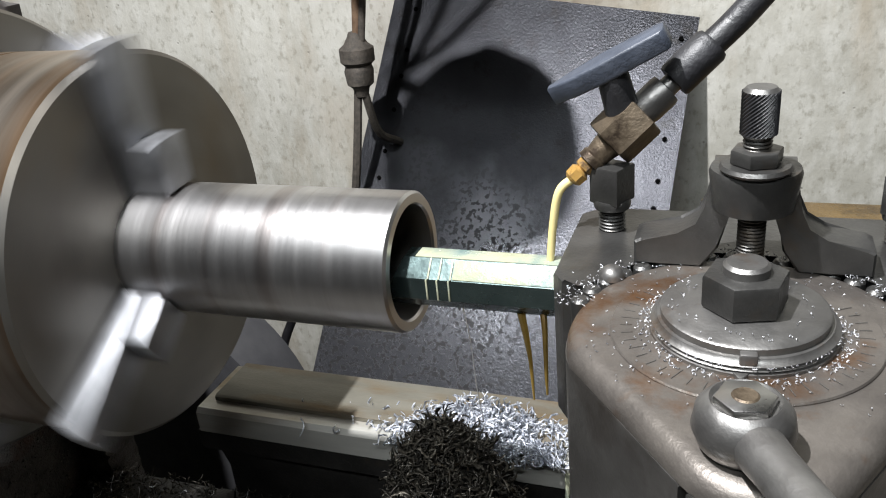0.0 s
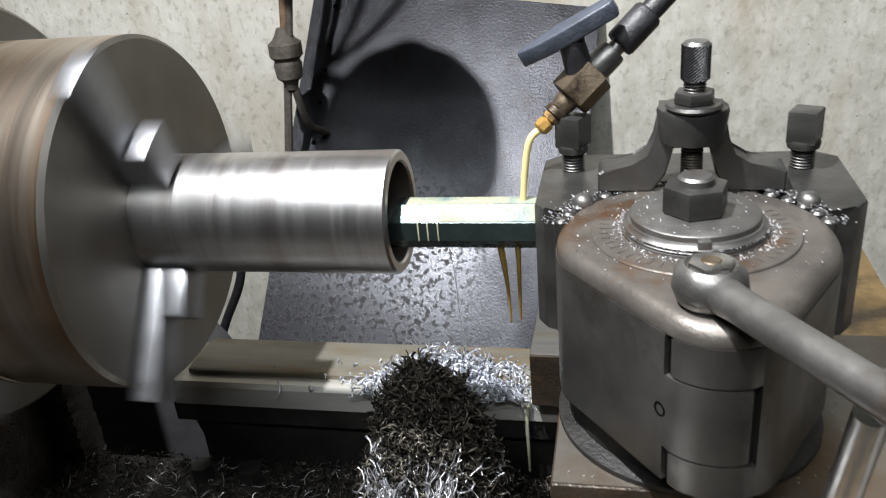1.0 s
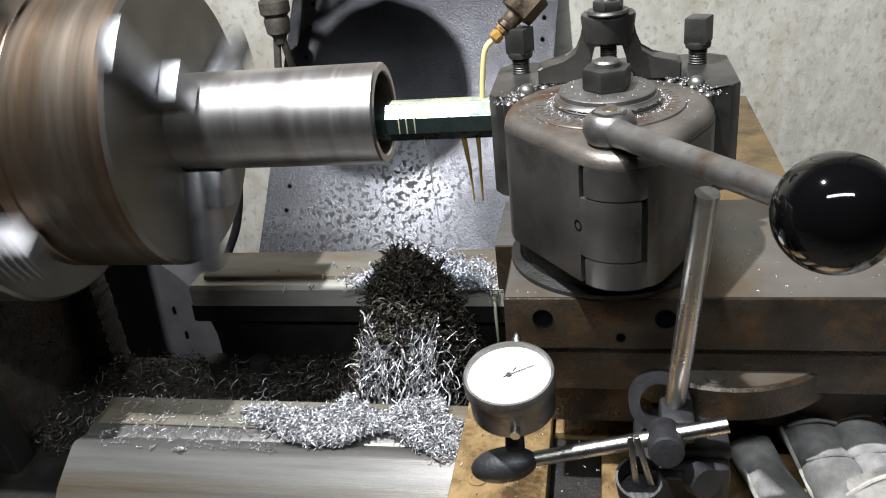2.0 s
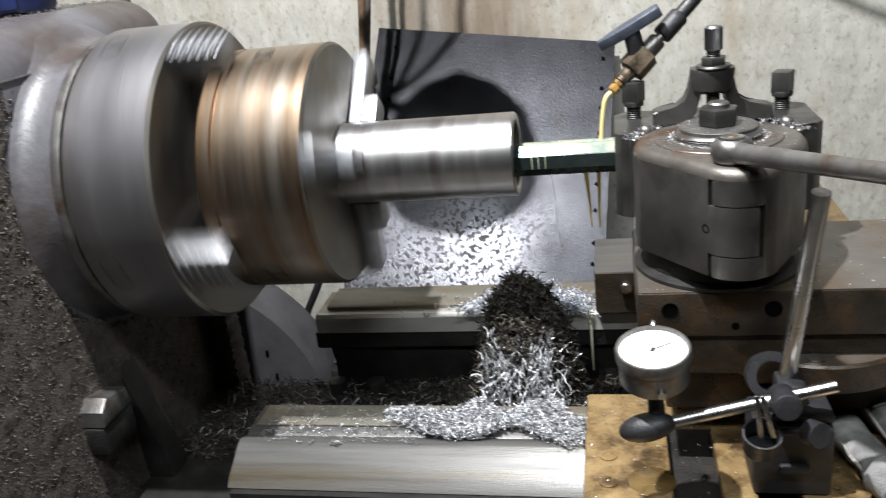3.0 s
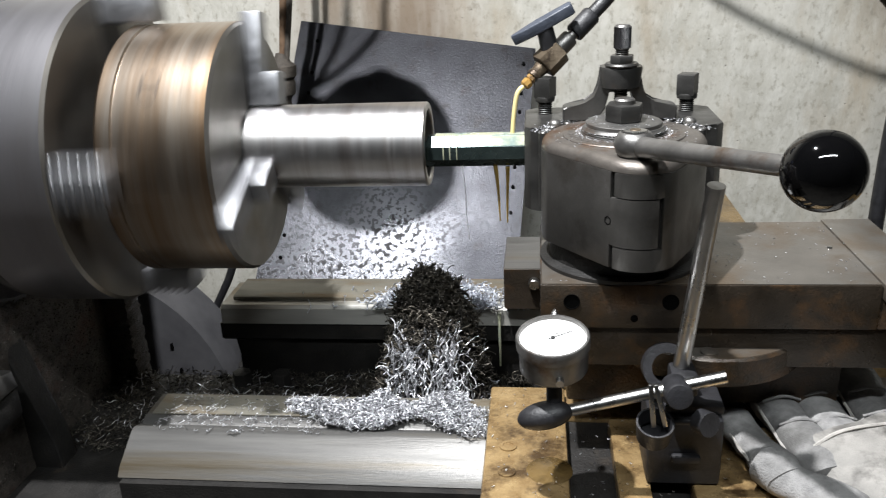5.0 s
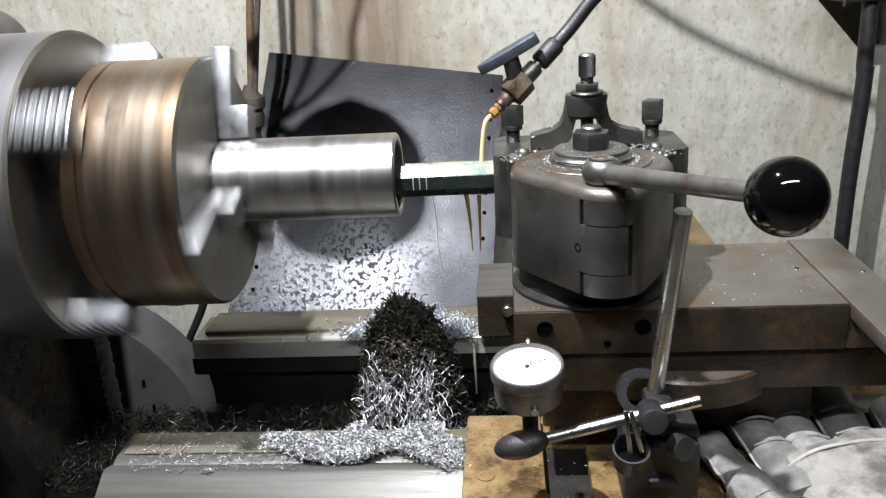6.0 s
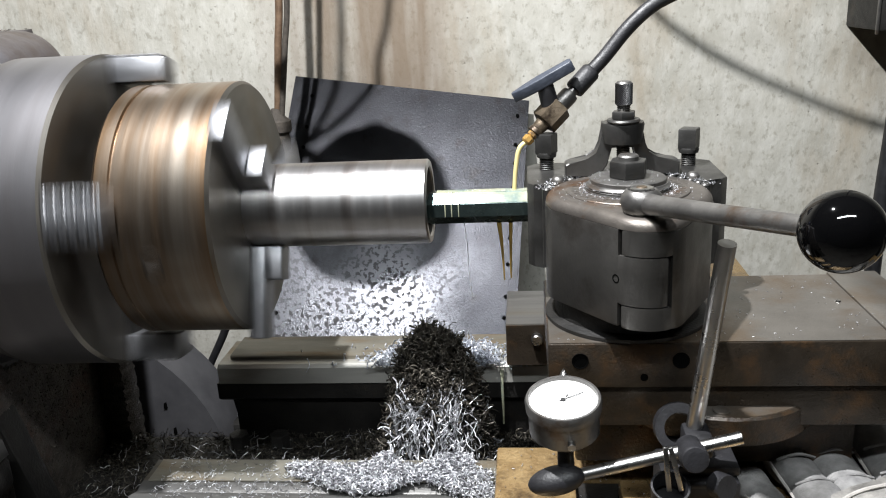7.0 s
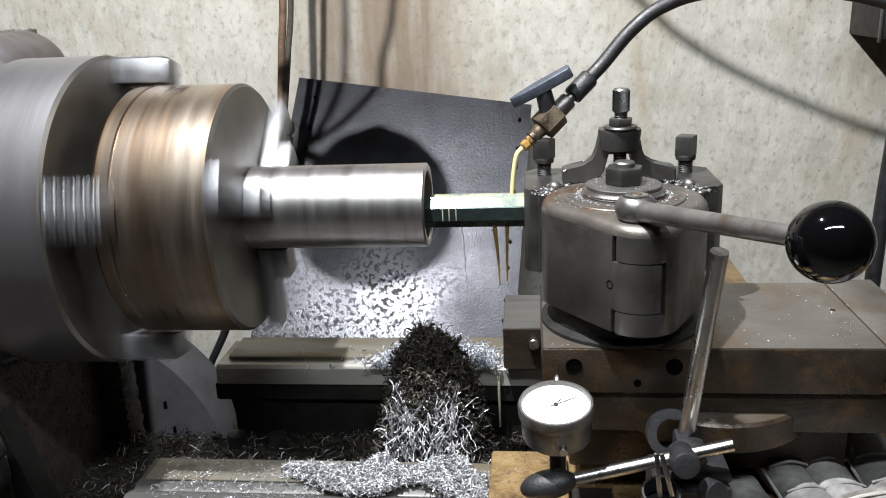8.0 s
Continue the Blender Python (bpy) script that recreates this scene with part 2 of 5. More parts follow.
M["wall"] = concrete()
plate_glow()
M["pool"] = mat("amber_oil_pool", (0.10, 0.062, 0.02), (0.20, 0.13, 0.05), 0.12, 0.3, 22, 0.3, (0.045, 0.028, 0.012), 14, 0.5, 0.66, 200)
# near-black caps: the shade inside holes that are not cut, as colour
M["void"] = mat("hole_shade_black", (0.0008, 0.0008, 0.0008), (0.0012, 0.0012, 0.0012), 0.9, 0, 40, 0)
M["void"].node_tree.nodes["Principled BSDF"].inputs["Specular IOR Level"].default_value = 0.05


# ---- building helpers ----
def empty(name, x=0, y=0, z=0, **tags):
    ob = new(name)
    ob.location = (x, y, z)
    ob.empty_display_size = 0.02
    return tagged(ob, **tags)


def part(name, bm, material, parent=None, label="", smooth=True, kind=""):
    me = bpy.data.meshes.new(name)
    bmesh.ops.recalc_face_normals(bm, faces=bm.faces)
    bm.to_mesh(me)
    bm.free()
    for m_ in (material if isinstance(material, (list, tuple)) else [material]):
        me.materials.append(M[m_])
    ob = new(name, me)
    if smooth:
        me.shade_smooth()
        me.set_sharp_from_angle(angle=radians(38))
    if parent is not None:
        ob.parent = parent
    return tagged(ob, label=label, kind=kind)


def thing(name, bm, material, label, category, kind="", smooth=True, group=""):
    return tagged(part(name, bm, material, None, label, smooth), category=category, kind=kind, group=group)


def box(x0, x1, y0, y1, z0, z1, bevel=0.0, bm=None, m=None, seg=2):
    own = bmesh.new()
    c = Matrix.Translation(((x0 + x1) / 2, (y0 + y1) / 2, (z0 + z1) / 2)) @ Matrix.Diagonal((x1 - x0, y1 - y0, z1 - z0, 1))
    bmesh.ops.create_cube(own, size=1, matrix=c)
    if bevel:
        bmesh.ops.bevel(own, geom=own.edges[:], offset=bevel, segments=seg, affect="EDGES", profile=0.5)
    if m is not None:
        bmesh.ops.transform(own, matrix=m, verts=own.verts)
    return join(bm, own)


def join(bm, own):
    if bm is None:
        return own
    me = bpy.data.meshes.new("tmp")
    own.to_mesh(me)
    own.free()
    bm.from_mesh(me)
    bpy.data.meshes.remove(me)
    return bm


def lathe(profile, n=64, m=None, bm=None):
    """Turns (along, radius) pairs round the z axis, then lays the result by m."""
    own = bmesh.new()
    rings = []
    for h, r in profile:
        if r < 1e-6:
            rings.append([own.verts.new((0, 0, h))])
        else:
            rings.append([own.verts.new((r * math.cos(2 * math.pi * i / n), r * math.sin(2 * math.pi * i / n), h)) for i in range(n)])
    for a, b in zip(rings, rings[1:]):
        for i in range(n):
            j = (i + 1) % n
            if len(a) == 1 and len(b) == 1:
                continue
            if len(a) == 1:
                own.faces.new((a[0], b[i], b[j]))
            elif len(b) == 1:
                own.faces.new((a[i], a[j], b[0]))
            else:
                own.faces.new((a[i], a[j], b[j], b[i]))
    if m is not None:
        bmesh.ops.transform(own, matrix=m, verts=own.verts)
    return join(bm, own)


ALONG_X = Matrix.Rotation(radians(90), 4, "Y")


def prism(points, z0, z1, bevel=0.0, m=None, bm=None, seg=2, only_top=False):
    own = bmesh.new()
    low = [own.verts.new((x, y, z0)) for x, y in points]
    top = [own.verts.new((x, y, z1)) for x, y in points]
    n = len(points)
    own.faces.new(low[::-1])
    own.faces.new(top)
    for i in range(n):
        own.faces.new((low[i], low[(i + 1) % n], top[(i + 1) % n], top[i]))
    if bevel:
        es = [e for e in own.edges if abs(e.verts[0].co.z - e.verts[1].co.z) < 1e-7 and (not only_top or e.verts[0].co.z > (z0 + z1) / 2)]
        bmesh.ops.bevel(own, geom=es, offset=bevel, segments=seg, affect="EDGES", profile=0.5)
    if m is not None:
        bmesh.ops.transform(own, matrix=m, verts=own.verts)
    return join(bm, own)


def spline(points, steps=8):
    ps = [Vector(p) for p in points]
    ps = [2 * ps[0] - ps[1]] + ps + [2 * ps[-1] - ps[-2]]
    out = []
    for i in range(1, len(ps) - 2):
        p0, p1, p2, p3 = ps[i - 1:i + 3]
        for k in range(steps):
            t = k / steps
            out.append(0.5 * (2 * p1 + (p2 - p0) * t + (2 * p0 - 5 * p1 + 4 * p2 - p3) * t * t + (3 * p1 - p0 - 3 * p2 + p3) * t ** 3))
    return out + [ps[-2]]


def tube(points, radius, n=12, bm=None, smooth_steps=8, taper=None):
    path = spline(points, smooth_steps) if smooth_steps else [Vector(p) for p in points]
    own = bmesh.new()
    rings, up = [], Vector((0.13, 0.21, 0.97))
    for i, p in enumerate(path):
        d = (path[min(i + 1, len(path) - 1)] - path[max(i - 1, 0)]).normalized()
        s = d.cross(up)
        s = s.normalized() if s.length > 1e-4 else Vector((1, 0, 0))
        u = s.cross(d)
        r = radius if taper is None else radius + (taper - radius) * i / (len(path) - 1)
        rings.append([own.verts.new(p + r * (math.cos(2 * math.pi * k / n) * s + math.sin(2 * math.pi * k / n) * u)) for k in range(n)])
    for a, b in zip(rings, rings[1:]):
        for k in range(n):
            own.faces.new((a[k], a[(k + 1) % n], b[(k + 1) % n], b[k]))
    own.faces.new(rings[0][::-1])
    own.faces.new(rings[-1])
    return join(bm, own)


def ngon(n, r, turn=0.0):
    return [(r * math.cos(2 * math.pi * i / n + turn), r * math.sin(2 * math.pi * i / n + turn)) for i in range(n)]


def hex_bolt(name, x, y, z0, z1, af, stud_r, base_z, tags, dome=True, square=False):
    """A screw with a tall head: thread from base_z to z0, head from z0 to z1."""
    ob = empty(name, x, y, base_z, **tags)
    sides = 4 if square else 6
    r = af / 2 / math.cos(math.pi / sides)
    bm = prism(ngon(sides, r, radians(20)), z0 - base_z, z1 - base_z, 0.0012)
    part("head", bm, "dark_steel", ob)
    bm = lathe([(z0 - base_z - 0.003, 0), (z0 - base_z - 0.003, af * 0.56), (z0 - base_z, af * 0.60), (z0 - base_z + 0.0015, af * 0.56), (z0 - base_z + 0.0015, 0)], 32)
    part("collar", bm, "dark_steel", ob)
    prof, z = [(-0.01, 0)], -0.01
    while z < z0 - base_z - 0.003:
        prof += [(z, stud_r), (z + 0.0008, stud_r * 0.86), (z + 0.0016, stud_r)]
        z += 0.0018
    prof += [(z, 0)]
    part("thread", lathe(prof, 24), "dark_steel", ob)
    return ob


# ---- the room ----
def setting(name, bm, material, label):
    return tagged(part(name, bm, material, None, label, True), kind="structure", category=name.split("_")[0])


setting("wall_back", box(-3.0, 3.0, 0.92, 1.12, 0, 2.9), "wall", "pale rough concrete wall with brown stains")
# unseen walls and ceiling, coloured dark to cut bounce light and reflections
setting("wall_front", box(-3.0, 3.0, -2.7, -2.5, 0, 2.9), "dim_wall", "unseen wall behind the operator's place, dark to cut bounce light")
setting("wall_west", box(-3.2, -3.0, -2.7, 1.12, 0, 2.9), "dim_wall", "unseen side wall, dark to cut bounce light")
setting("wall_east", box(3.0, 3.2, -2.7, 1.12, 0, 2.9), "dim_wall", "unseen side wall, dark to cut bounce light")
setting("floor", box(-3.2, 3.2, -2.7, 1.12, -0.1, 0), "floor", "dark oily concrete workshop floor")
setting("ceiling", box(-3.2, 3.2, -2.7, 1.12, 2.9, 3.0), "dim_wall", "unseen workshop ceiling, dark to cut bounce light")

AX = 1.10  # height of the spindle


# ---- the spinning things ----
def on_spindle(name, **tags):
    return empty(name, 0, 0, AX, **tags)


def ring_part(name, profile, material, parent, n=96, label=""):
    return part(name, lathe(profile, n, ALONG_X), material, parent, label)


def jaw_mesh(steps, width, bm=None, angle=0.0):
    """A stepped jaw: steps are (x0, x1, r0, r1) blocks, turned about the spindle."""
    for x0, x1, r0, r1 in steps:
        bm = box(x0, x1, -width / 2, width / 2, r0, r1, 0.0015, bm, Matrix.Rotation(radians(angle), 4, "X"))
    return bm


# bushing that is being bored
bushing = on_spindle("bushing", label="turned steel bushing with a bored end, clamped in the chuck", category="bushing")
ring_part("sleeve", [(-0.19, 0.034), (-0.19, 0.040), (-0.0015, 0.040), (0.0, 0.0385), (0.0, 0.0335), (-0.0015, 0.0325)], "turned", bushing)
ring_part("bore", [(-0.0015, 0.0325), (-0.17, 0.0325), (-0.17, 0.0)], "bore", bushing, label="bored hole, coloured darker than the sleeve")

# three-jaw chuck
small_chuck = on_spindle("lathe_chuck", label="browned steel three-jaw chuck spinning on the spindle", category="chuck")
CF, CB, CR = -0.172, -0.276, 0.1195
ring_part("body", [(CB, 0.0), (CB, CR - 0.004), (CB + 0.004, CR), (CB + 0.016, CR), (CB + 0.017, CR - 0.002), (CB + 0.019, CR - 0.002), (CB + 0.020, CR), (CF - 0.003, CR)], "chuck_rust", small_chuck, 128)
ring_part("face", [(CF - 0.003, CR), (CF, CR - 0.003), (CF, 0.034), (CF - 0.03, 0.034)], "chuck_face", small_chuck, 128, "grey ground chuck face")
for k in range(3):
    part("jaw", jaw_mesh([(CF - 0.002, CF + 0.014, 0.0405, 0.128), (CF + 0.012, CF + 0.030, 0.0405, 0.072)], 0.026, None, 120 * k), "jaw", small_chuck, "bright stepped steel jaw")
    part("jaw_slot", jaw_mesh([(CF - 0.001, CF + 0.0006, 0.036, CR - 0.002)], 0.030, None, 120 * k), "cast_dark", small_chuck)
for k in range(3):
    part("key_socket", lathe([(0, 0.0), (0, 0.006), (0.002, 0.008), (0.002, 0.0095), (0, 0.0095)], 20, Matrix.Rotation(radians(120 * k + 60), 4, "X") @ Matrix.Translation((CF - 0.055, 0, CR - 0.001))), "cast_dark", small_chuck)

# four-jaw chuck that holds it
big_chuck = on_spindle("four_jaw_chuck", label="large grey steel four-jaw chuck on the spindle nose", category="chuck")
BF, BB, BR = -0.301, -0.386, 0.150
ring_part("body", [(BB, 0.0), (BB, BR - 0.003), (BB + 0.003, BR), (BF - 0.003, BR)], "chuck_grey", big_chuck, 128)
ring_part("face", [(BF - 0.003, BR), (BF, BR - 0.003), (BF, 0.0)], "chuck_face", big_chuck, 128)
ring_part("hub", [(BB - 0.012, 0.0), (BB - 0.012, 0.10), (BB, 0.10)], "bright", big_chuck, 64)
for k in range(4):
    turn = Matrix.Rotation(radians(90 * k), 4, "X")
    bm = box(BF - 0.03, BF + 0.050, -0.017, 0.017, 0.122, 0.146, 0.002, None, turn)
    jaw = part("jaw", bm, "jaw", big_chuck, "bright steel jaw with a toothed back")
    bm = None
    for i in range(9):
        x = BF - 0.026 + i * 0.0085
        bm = box(x, x + 0.005, -0.0165, 0.0165, 0.144, 0.1485, 0.0012, bm, turn, 1)
    part("teeth", bm, "jaw", jaw)
    part("jaw_slot", box(BF - 0.001, BF + 0.0008, -0.02, 0.02, 0.03, BR - 0.002, 0, None, turn), "cast_dark", big_chuck)
    part("screw_socket", lathe([(0, 0.0), (0, 0.007), (0.0015, 0.009), (0.0015, 0.011), (0, 0.011)], 20, turn @ Matrix.Translation((BF - 0.06, 0, BR - 0.001))), "cast_dark", big_chuck)


def wpart(name, bm, material, parent, label="", smooth=True, kind=""):
    """A part that is built in world coordinates, under a thing or under one of its parts."""
    ob = part(name, bm, material, parent, label, smooth, kind)
    if parent.parent is None:
        ob.matrix_parent_inverse = Matrix.Translation(-parent.location)
    return ob


# ---- headstock ----
HX = -0.437
headstock = empty("headstock", -0.8, -0.1, 0.60, label="grey painted cast-iron lathe headstock crusted with chips", category="headstock")


def along_y_slab():
    """A rough strip of caked chips along the front edge of the web."""
    bm, rng_ = bmesh.new(), random.Random(3)
    ring = []
    for k in range(60):
        z = 0.74 + 0.22 * k / 59
        ring.append([bm.verts.new((HX + dx + 0.002 * rng_.uniform(-1, 1), 0.1165 + dy + 0.0015 * rng_.uniform(-1, 1), z)) for dx, dy in ((-0.008, 0.0), (0.004, -0.004), (0.018, -0.004), (0.029, 0.0), (0.032, 0.010), (0.031, 0.030))])
    for p_, q_ in zip(ring, ring[1:]):
        for k in range(5):
            bm.faces.new((p_[k], p_[k + 1], q_[k + 1], q_[k]))
    return bm


def headstock_body():
    """A casting with rounded shoulders towards the chuck and towards the operator."""
    x0, x1, zt, r = -1.25, HX, 1.272, 0.048
    outline = [(x0, 0.60), (x1, 0.60), (x1, zt - r)]
    for k in range(1, 9):
        a = radians(90 * k / 8)
        outline.append((x1 - r + r * math.cos(a), zt - r + r * math.sin(a)))
    outline.append((x0, zt + 0.004))
    bm = prism(outline, -0.20, HF, 0.036, Matrix.Rotation(radians(90), 4, "X"), None, 6)
    for v in bm.verts:
        if v.co.y < 0:
            v.co.y -= FLARE * max(0.0, 1.224 - v.co.z)
    return bm


HF, FLARE = 0.300, 0.42  # how far the front face stands before the spindle, and how it leans out downwards
wpart("casting", headstock_body(), "grey_paint", headstock)
wpart("bearing_cap", lathe([(-0.01, 0.0), (-0.01, 0.160), (-0.0015, 0.153), (0.002, 0.147), (0.008, 0.142), (0.018, 0.139), (0.030, 0.138), (0.038, 0.138), (0.038, 0.0)], 96, Matrix.Translation((HX, 0, AX)) @ ALONG_X), "grey_paint", headstock, "round grey bearing cap")
wpart("bearing_rim", lathe([(0.0375, 0.1455), (0.042, 0.1470), (0.047, 0.1460), (0.047, 0.130), (0.0375, 0.130)], 96, Matrix.Translation((HX, 0, AX)) @ ALONG_X), "ring", headstock, "bright worn rim")
wpart("foot_pad", prism([(-0.150, 0.885), (-0.150, 0.902), (-0.138, 0.912), (-0.104, 0.905), (-0.100, 0.885)], HX - 0.01, HX + 0.026, 0.003, Matrix(((0, 0, 1, 0), (1, 0, 0, 0), (0, 1, 0, 0), (0, 0, 0, 1)))), "ring", headstock, "bare metal foot pad")
wpart("foot_block", box(HX - 0.01, HX + 0.024, -0.152, -0.098, 0.852, 0.884, 0.005), "cast_dark", headstock)
wpart("side_web", box(HX - 0.03, HX + 0.03, 0.118, 0.150, 0.60, 0.97, 0.008), "cast_dark", headstock)
wpart("web_edge", along_y_slab(), "crust", headstock, "edge of the web crusted with chips")
wpart("foot_rib", prism([(HX - 0.01, 0.60), (HX + 0.05, 0.60), (HX + 0.03, 0.80), (HX - 0.01, 0.96)], 0.045, 0.075, 0.004, Matrix.Rotation(radians(90), 4, "X")), "cast_dark", headstock)
wpart("parting_line", tube([(HX + 0.0006, 0.14, 1.2255), (HX + 0.0006, -0.27, 1.2235)], 0.0011, 6, None, 0), "ring", headstock, "bright worn parting line")
own = bmesh.new()
chips_rng = random.Random(11)
for k in range(420):
    z = chips_rng.uniform(1.12, 1.252)
    mid = -0.197 + 0.03 * ((z - 1.165) / 0.09) ** 2 + 0.006 * math.sin(70 * z)
    y = mid + chips_rng.gauss(0, 0.0028 + 0.05 * max(0, 1.16 - z))
    xx = HX - 0.048 + math.sqrt(max(0.0, 0.048 ** 2 - max(0.0, z - 1.224) ** 2))
    bmesh.ops.create_icosphere(own, subdivisions=1, radius=1, matrix=Matrix.Translation((xx + (0.0008 if z < 1.2 else 0.0), y, z)) @ Matrix.Diagonal((0.0008, 0.0007 + 0.0012 * chips_rng.random(), 0.001 + 0.0022 * chips_rng.random(), 1)))
wpart("bare_primer", own, "red", headstock, "patch of bare red primer")
def corner(d):
    """How far the rounded front corner falls back, d past its start."""
    return 0.036 - math.sqrt(0.036 ** 2 - min(max(0.0, d), 0.0355) ** 2)


# oily crust of fine chips on the end face
own, cols, rows_ = bmesh.new(), 90, 90
vs = []
for j in range(rows_ + 1):
    line = []
    for i in range(cols + 1):
        z = 0.62 + 0.60 * j / rows_
        yc = -0.264 - FLARE * max(0.0, 1.224 - z)
        y0 = yc - 0.034
        y = y0 + (0.18 - y0) * i / cols
        edge = 1.6 * (1.19 - z) / 0.35 + 0.8 * noise.noise(Vector((y * 7, z * 7, 2))) + 0.4 * noise.noise(Vector((y * 25, z * 25, 5))) + 0.5 - max(0.0, y0 + 0.03 - y) * 22 * min(1.0, max(0.0, (z - 1.02) / 0.12))
        thick = 0.0022 * min(1.0, max(-1.0, edge)) + 0.0014 * noise.noise(Vector((y * 90, z * 90, 4))) + 0.0015 * noise.noise(Vector((y * 220, z * 220, 9)))
        if math.hypot(y, z - AX) < 0.152 + 0.008 * noise.noise(Vector((y * 30, z * 30, 8))):
            thick = -0.004
        line.append(own.verts.new((HX - 0.0005 + thick - corner(yc - y), y, z)))
    vs.append(line)
for j in range(rows_):
    for i in range(cols):
        own.faces.new((vs[j][i], vs[j][i + 1], vs[j + 1][i + 1], vs[j + 1][i]))
wpart("chip_crust", own, "crust", headstock, "rough dark crust of oil and chips", True, "stuff")

# uneven brown coat on the front, thicker towards the foot
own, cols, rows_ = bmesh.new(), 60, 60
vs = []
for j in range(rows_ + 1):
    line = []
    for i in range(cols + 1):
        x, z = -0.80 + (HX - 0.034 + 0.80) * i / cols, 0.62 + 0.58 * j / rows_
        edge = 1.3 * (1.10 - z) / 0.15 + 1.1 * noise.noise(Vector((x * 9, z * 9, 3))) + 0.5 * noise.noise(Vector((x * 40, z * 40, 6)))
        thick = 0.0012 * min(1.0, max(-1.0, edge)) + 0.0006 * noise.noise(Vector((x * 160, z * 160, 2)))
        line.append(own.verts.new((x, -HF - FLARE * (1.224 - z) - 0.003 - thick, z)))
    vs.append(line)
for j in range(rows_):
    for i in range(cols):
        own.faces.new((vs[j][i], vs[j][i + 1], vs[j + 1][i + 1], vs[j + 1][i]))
wpart("front_coat", own, "grime", headstock, "dark brown coat, thicker towards the foot", True, "stuff")

# ---- bed ----
bed = empty("lathe_bed", 0.5, 0.0, 0.0, label="black cast-iron lathe bed with two ground ways", category="lathe bed")
RL, RR = -0.286, 1.9


def along_x(points, x0, x1, bevel=0.0):
    """A bar along x with the outline (y, z)."""
    m = Matrix(((0, 0, 1, 0), (1, 0, 0, 0), (0, 1, 0, 0), (0, 0, 0, 1)))
    return prism(points, x0, x1, bevel, m)


wpart("rear_rail", along_x([(0.128, 0.84), (0.124, 0.826), (0.132, 0.80), (0.132, 0.50), (0.178, 0.50), (0.178, 0.84)], RL + 0.012, RR), "cast_dark", bed)
wpart("rear_lip", along_x([(0.119, 0.8485), (0.119, 0.828), (0.124, 0.824), (0.18, 0.824), (0.18, 0.8485)], RL - 0.004, RR, 0.0015), "cast_dark", bed)
wpart("rear_way", along_x([(0.117, 0.849), (0.117, 0.869), (0.121, 0.873), (0.190, 0.873), (0.190, 0.849)], RL, RR, 0.0015), "way", bed, "ground steel way with an oily top")
wpart("way_strip", along_x([(0.133, 0.8734), (0.133, 0.8775), (0.136, 0.879), (0.188, 0.879), (0.188, 0.8734)], RL + 0.012, RR, 0.001), "way_top", bed)
wpart("front_rail", along_x([(-0.165, 0.50), (-0.165, 0.822), (-0.048, 0.822), (-0.048, 0.50)], -0.286, RR), "cast_dark", bed)
wpart("front_way", along_x([(-0.158, 0.823), (-0.152, 0.830), (-0.120, 0.8485), (-0.114, 0.850), (-0.098, 0.843), (-0.090, 0.847), (-0.047, 0.847), (-0.047, 0.823)], -0.291, RR, 0.001), "front_way", bed, "bright ground prismatic way")
wpart("way_ledge", box(-0.284, RR, -0.087, -0.050, 0.8474, 0.8496, 0.0008), "way_top", bed, "brown oil-stained flat way")
wpart("gap_floor", box(-0.62, RR, -0.16, 0.130, 0.60, 0.770, 0.004), "cast_dark", bed)
for x in (-0.262, -0.212):
    wpart("bed_bolt", prism([(x + px, 0.098 + py) for px, py in ngon(6, 0.012)], 0.7745, 0.792, 0.001), "cast_dark", bed)
    wpart("bolt_washer", lathe([(0.770, 0.0), (0.770, 0.019), (0.7743, 0.019), (0.7743, 0.0)], 24, Matrix.Translation((x, 0.098, 0))), "cast_dark", bed)
wpart("bed_casting", box(-0.95, RR, -0.20, 0.22, 0.25, 0.60, 0.01), "cast_dark", bed)
wpart("leg", box(-0.95, -0.55, -0.20, 0.22, 0.0, 0.25, 0.01), "cast_dark", bed)
wpart("leg", box(1.3, 1.8, -0.20, 0.22, 0.0, 0.25, 0.01), "cast_dark", bed)

# ---- carriage ----
saddle = empty("lathe_carriage", 0.2, 0.0, 0.852, label="oily brown cast-iron carriage riding on the ways", category="carriage")
wpart("left_wing", box(0.057, 0.128, -0.33, -0.060, 0.852, 0.871, 0.003), "oily", saddle, "brown oil-wet wing")
wpart("deck", box(0.128, 0.66, -0.094, -0.045, 0.8515, 0.860, 0.002), "oily", saddle)
# black sheet above the way stands in for the recess's shadow
wpart("recess_shade", box(0.1282, 0.66, -0.33, -0.0945, 0.8512, 0.8535, 0.0), "cast_dark", saddle)
wpart("deck_pad", box(0.166, 0.192, -0.33, -0.112, 0.8537, 0.8695, 0.002), "oily", saddle)
wpart("deck_bar", box(0.225, 0.640, -0.33, -0.120, 0.8537, 0.8695, 0.002), "oily", saddle)
for y_ in (-0.162, -0.198):
    wpart("wing_bolt", lathe([(0.8712, 0.0), (0.8712, 0.0075), (0.8722, 0.0075), (0.8722, 0.0048), (0.8716, 0.0044), (0.8716, 0.0)], 24, Matrix.Translation((0.077, y_, 0))), "oily", saddle, "sunk oily socket screw")
wpart("oil_stain", lathe([(0.8711, 0.0), (0.8714, 0.0185), (0.8711, 0.019)], 32, Matrix.Translation((0.112, -0.195, 0))), "pool", saddle, "dark round oil stain")
wpart("deck_ledge", box(0.245, 0.64, -0.075, -0.040, 0.8602, 0.876, 0.002), "slide_top", saddle)
wpart("bridge", box(0.128, 0.66, -0.038, 0.17, 0.852, 0.890, 0.004), "oily", saddle)
